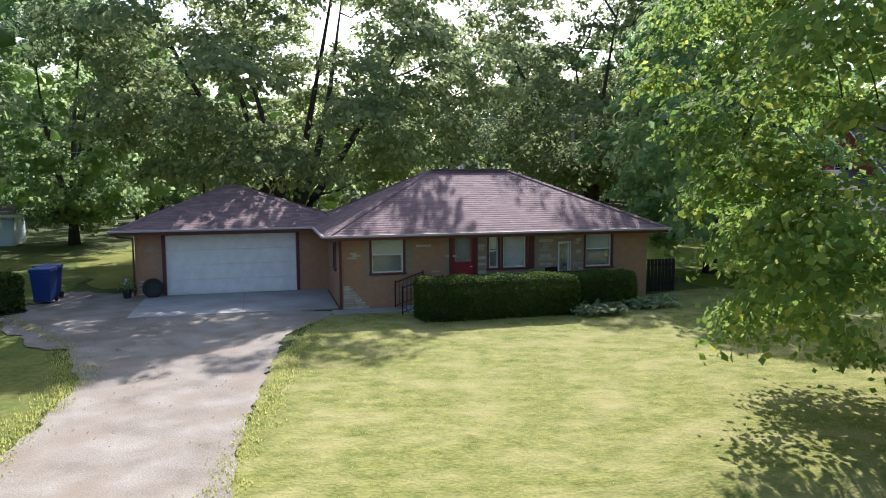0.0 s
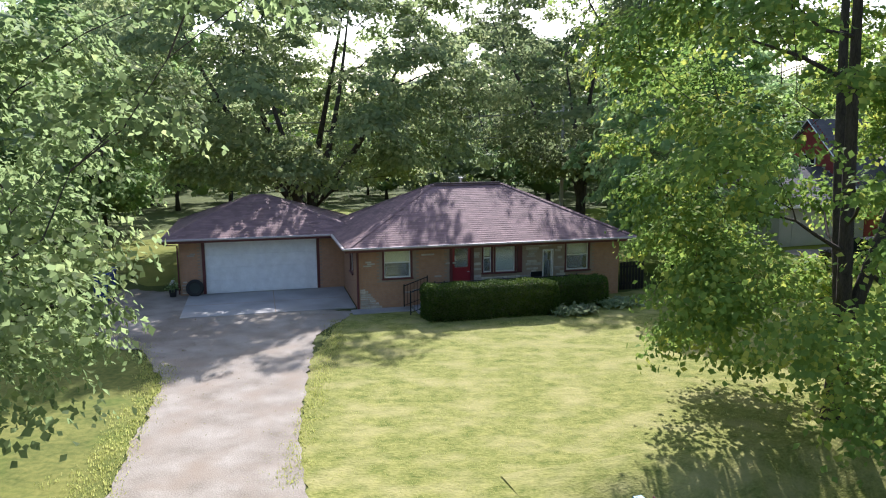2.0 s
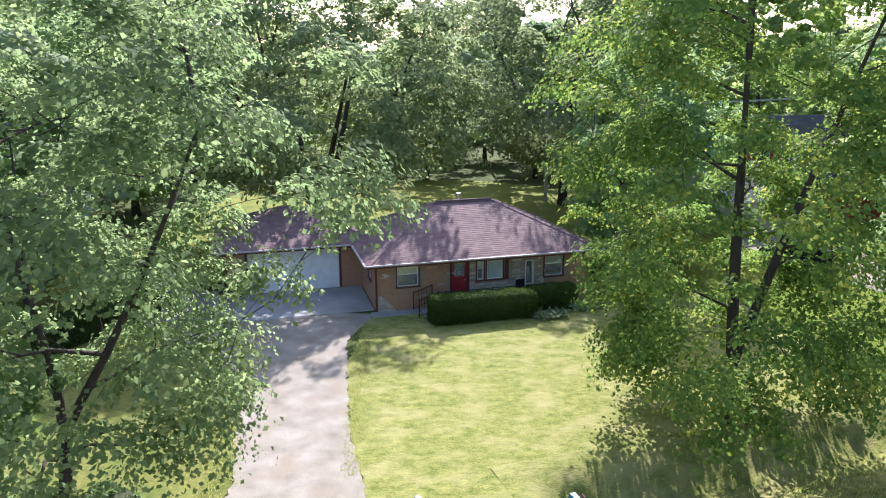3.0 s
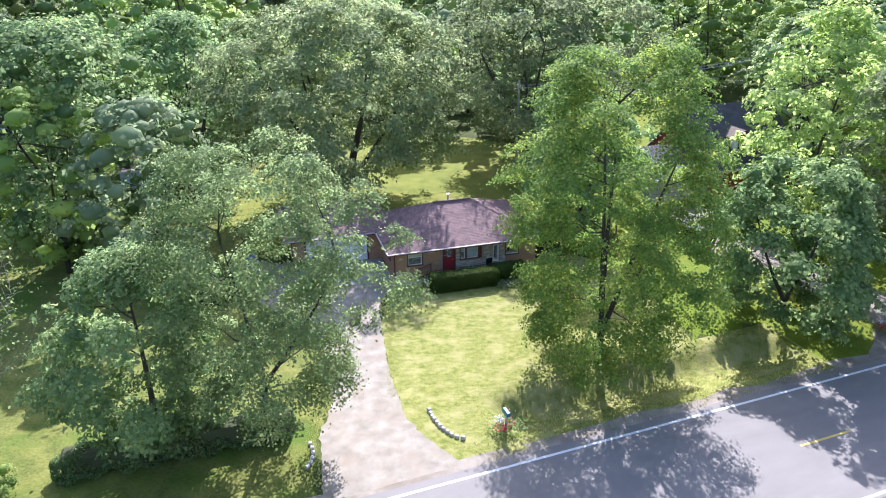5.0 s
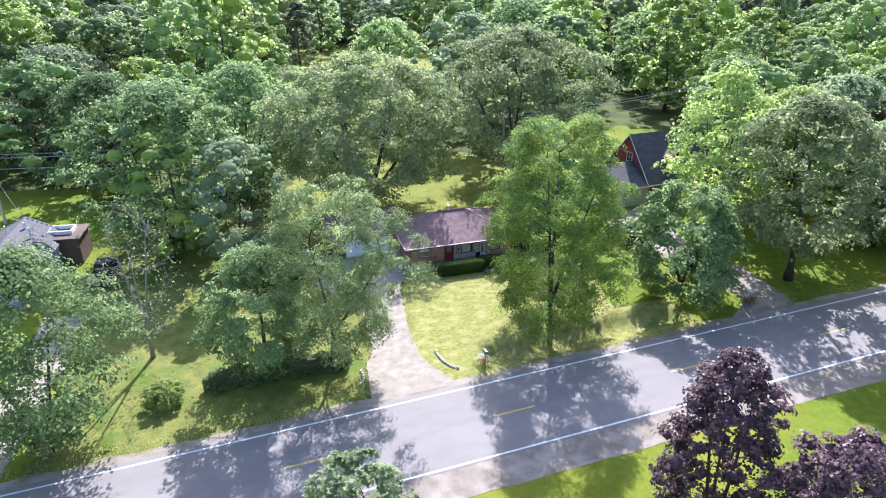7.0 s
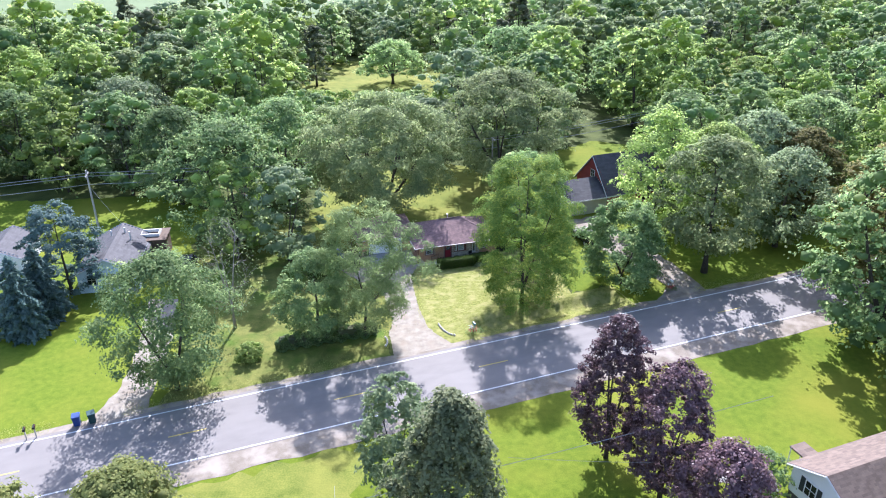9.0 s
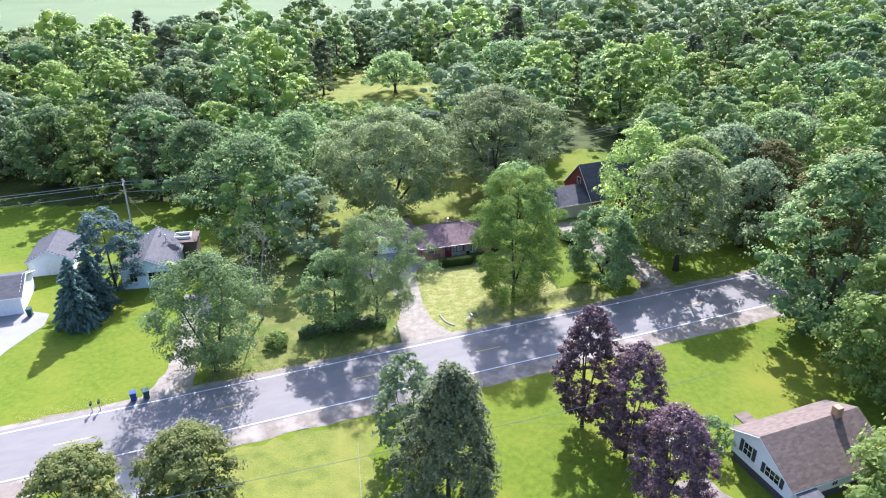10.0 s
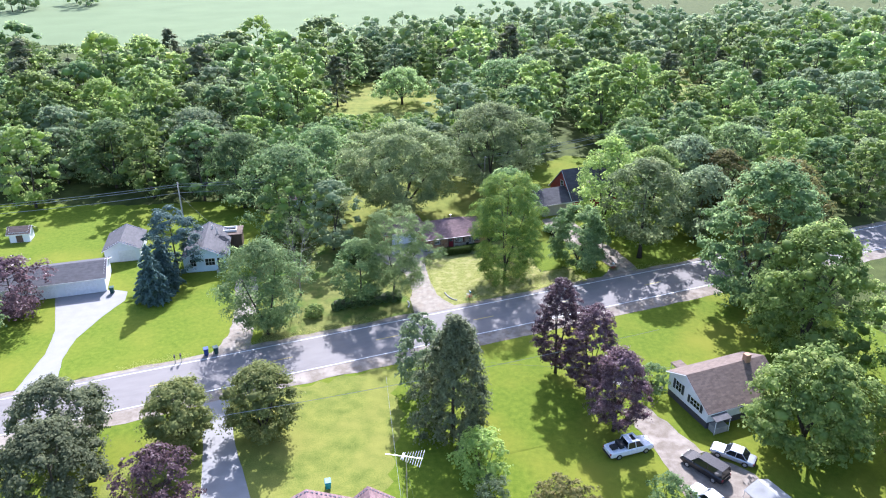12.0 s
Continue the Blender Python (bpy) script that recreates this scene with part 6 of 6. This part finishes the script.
def mailbox(x, y, turn, mat, label, flowers=False):
    b = thing("mailbox", pose(x, y, 0.02, 0, 0, turn), label, "mailbox")
    part("post", Shape().box(-0.05, -0.05, 0, 0.05, 0.05, 1.05, bevel=0.008), "pole_wood", b)
    s = [(-0.11, 0.0), (0.11, 0.0), (0.11, 0.13), (0.07, 0.21), (-0.07, 0.21), (-0.11, 0.13)]
    bx = Shape()
    bx.v += [(px, -0.26, 1.05 + pz) for px, pz in s] + [(px, 0.26, 1.05 + pz) for px, pz in s]
    bx.f += [tuple(range(6)), tuple(range(11, 5, -1))] + [((i + 1) % 6, i, 6 + i, 6 + (i + 1) % 6) for i in range(6)]
    part("box", bx, mat, b)
    part("flag", Shape().box(0.112, -0.1, 1.12, 0.12, -0.07, 1.34).box(0.112, -0.07, 1.27, 0.12, 0.05, 1.34), "red_door", b)
    if flowers:
        g = np.random.default_rng(int(x * 10))
        part("flower_bed", leaf_mesh("flower_bed", g.normal(size=(500, 3)) * np.array([0.45, 0.35, 0.12]) + np.array([0, 0, 0.25]), 0.12, g), "leaf_green", b)["kind"] = "stuff"
        part("petal_mass", leaf_mesh("petals", g.normal(size=(150, 3)) * np.array([0.28, 0.2, 0.1]) + np.array([-0.2, -0.1, 0.45]), 0.1, g), "flower_red", b, "red flowers")["kind"] = "stuff"
        part("white_petal_mass", leaf_mesh("white_petals", g.normal(size=(60, 3)) * np.array([0.12, 0.12, 0.1]) + np.array([-0.25, 0.15, 0.7]), 0.1, g), "white_paint", b, "white flowers")["kind"] = "stuff"
    return b


mailbox(2.9, 5.8, 20, "teal_plastic", "teal roadside mailbox over red and white flowers", True)
mailbox(27.2, 14.9, 20, "white_paint", "pale roadside mailbox over red flowers", True)
mailbox(-36.4, -10.3, 20, "black_metal", "black roadside mailbox on a post")
mailbox(-37.1, -10.6, 20, "black_metal", "black roadside mailbox on a second post")

# edging stones beside the drive mouth
for pts, sd in (([(-0.95, 7.7), (-0.7, 6.9), (-0.3, 6.1), (0.3, 5.45), (0.9, 5.2)], 1), ([(-6.75, 5.2), (-6.45, 4.5), (-6.4, 3.8), (-6.6, 3.2)], 2)):
    g = np.random.default_rng(sd)
    edge = thing("stone_edging", pose(0, 0, 0), "curved row of pale edging stones beside the drive", "edging")
    for p, q in zip(pts, pts[1:]):
        p, q = Vector(p), Vector(q)
        k = max(1, int((q - p).length / 0.26))
        for i in range(k):
            w = p.lerp(q, (i + 0.5) / k)
            part("stone", Shape().box(-0.11, -0.09, 0, 0.11, 0.09, 0.16 + g.uniform(0, 0.06), bevel=0.03), "stone_block", edge, m=pose(w.x, w.y, 0.0, 0, 0, g.uniform(-20, 20) + math.degrees(math.atan2(q.y - p.y, q.x - p.x))))


# hostas by the hedge, tufts in the lawn
def blades(name, centres, h, seed, mat, label, per=26, spread=0.25, category="plants", width=0.035):
    g = np.random.default_rng(seed)
    n = len(centres) * per
    c = np.repeat(np.array(centres, float), per, 0) + g.normal(size=(n, 2)) * spread
    a = g.uniform(0, 6.283, n)
    hh = h * g.uniform(0.55, 1.15, n)
    lean = hh * g.uniform(0.15, 0.6, n)
    d = np.stack([np.cos(a), np.sin(a)], 1)
    s = np.stack([-np.sin(a), np.cos(a)], 1) * width / 2
    v = np.zeros((n, 5, 3))
    v[:, 0, :2], v[:, 1, :2] = c - s, c + s
    v[:, 2, :2] = c + d * (lean * 0.35)[:, None] + s * 0.8
    v[:, 3, :2] = c + d * (lean * 0.35)[:, None] - s * 0.8
    v[:, 4, :2] = c + d * lean[:, None]
    v[:, 2, 2] = v[:, 3, 2] = hh * 0.6
    v[:, 4, 2] = hh * 0.95
    v[:, :, 2] += 0.015
    me = bpy.data.meshes.new(name)
    me.vertices.add(5 * n)
    me.vertices.foreach_set("co", v.ravel())
    idx = np.arange(n)[:, None] * 5 + np.array([0, 1, 2, 3, 3, 2, 4])
    me.loops.add(7 * n)
    me.loops.foreach_set("vertex_index", idx.ravel().astype(np.int32))
    me.polygons.add(2 * n)
    me.polygons.foreach_set("loop_start", (np.arange(n)[:, None] * 7 + np.array([0, 4])).ravel().astype(np.int32))
    me.update(calc_edges=True)
    return tagged(part(name, me, mat), label, category, "", "stuff")


g = np.random.default_rng(77)
for x, y in ((4.9, 21.9), (6.2, 22.9), (6.9, 23.2), (4.3, 21.7)):
    hp = thing("hosta_plant", at(x, y), "low pale green leafy plant at the hedge foot", "plant", "plants along the hedge")
    part("leaves", leaf_mesh("leaves", np.random.default_rng(int(x * 9)).normal(size=(170, 3)) * np.array([0.28, 0.24, 0.07]) + np.array([0, 0, 0.17]), 0.22, np.random.default_rng(8)), "leaf_grey", hp)
tuft = [(x, y) for x, y in zip(g.uniform(-3.6, 11, 6500), g.uniform(4.5, 21.5, 6500)) if not (x < -2.0 and y < 8.5) and not (x < 1.5 and y < 6) and 0.942 * (y + 1.75) - 0.3355 * x > 9.8 or x < 1.2 and y > 7]
blades("lawn_grass", tuft, 0.035, 6, "blade", "short dry mown lawn grass", 5, 0.1, "grass", 0.012)
edge_l = [(-3.05 - 0.07 * (y - 11) + g.normal() * 0.12, y) for y in np.arange(8.8, 21, 0.07)] + [(-6.6 - 0.16 * max(0, y - 8.4) + g.normal() * 0.2, y) for y in np.arange(3, 16, 0.07)]
for (x0, y0), (x1, y1) in (((-6.0, 8.4), (-7.3, 14.2)), ((-7.3, 14.2), (-9.5, 18.0)), ((-9.5, 18.0), (-13.2, 21.6))):
    edge_l += [(x0 + (x1 - x0) * k / 60 - 0.1 + g.normal() * 0.12, y0 + (y1 - y0) * k / 60) for k in range(60)]
blades("edge_grass", edge_l, 0.07, 7, "blade", "longer green grass growing along the drive edges", 14, 0.12, "grass", 0.02)
blades("verge_grass", [(*road_xy(s, 5.3 + g.normal() * 0.5),) for s in np.arange(-45, 45, 0.07) if not -8.5 < s < 3.4 and not 25.5 < s < 33.5 and not -36 < s < -30], 0.13, 8, "blade", "rough uncut grass along the road verge", 9, 0.25, "grass", 0.03)
leafy = [(x, y) for x, y in zip(g.uniform(-9, -3.4, 260), g.uniform(11, 22, 260))]
me = leaf_mesh("fallen_leaves", np.array([(x, y, 0.05) for x, y in leafy if -13 < x < -3.4 - 0.05 * (y - 10)]), 0.05, g, 3.0)
tagged(part("fallen_leaves", me, "leaf_tan"), "scattered fallen leaves on the drive", "leaves", "", "stuff")
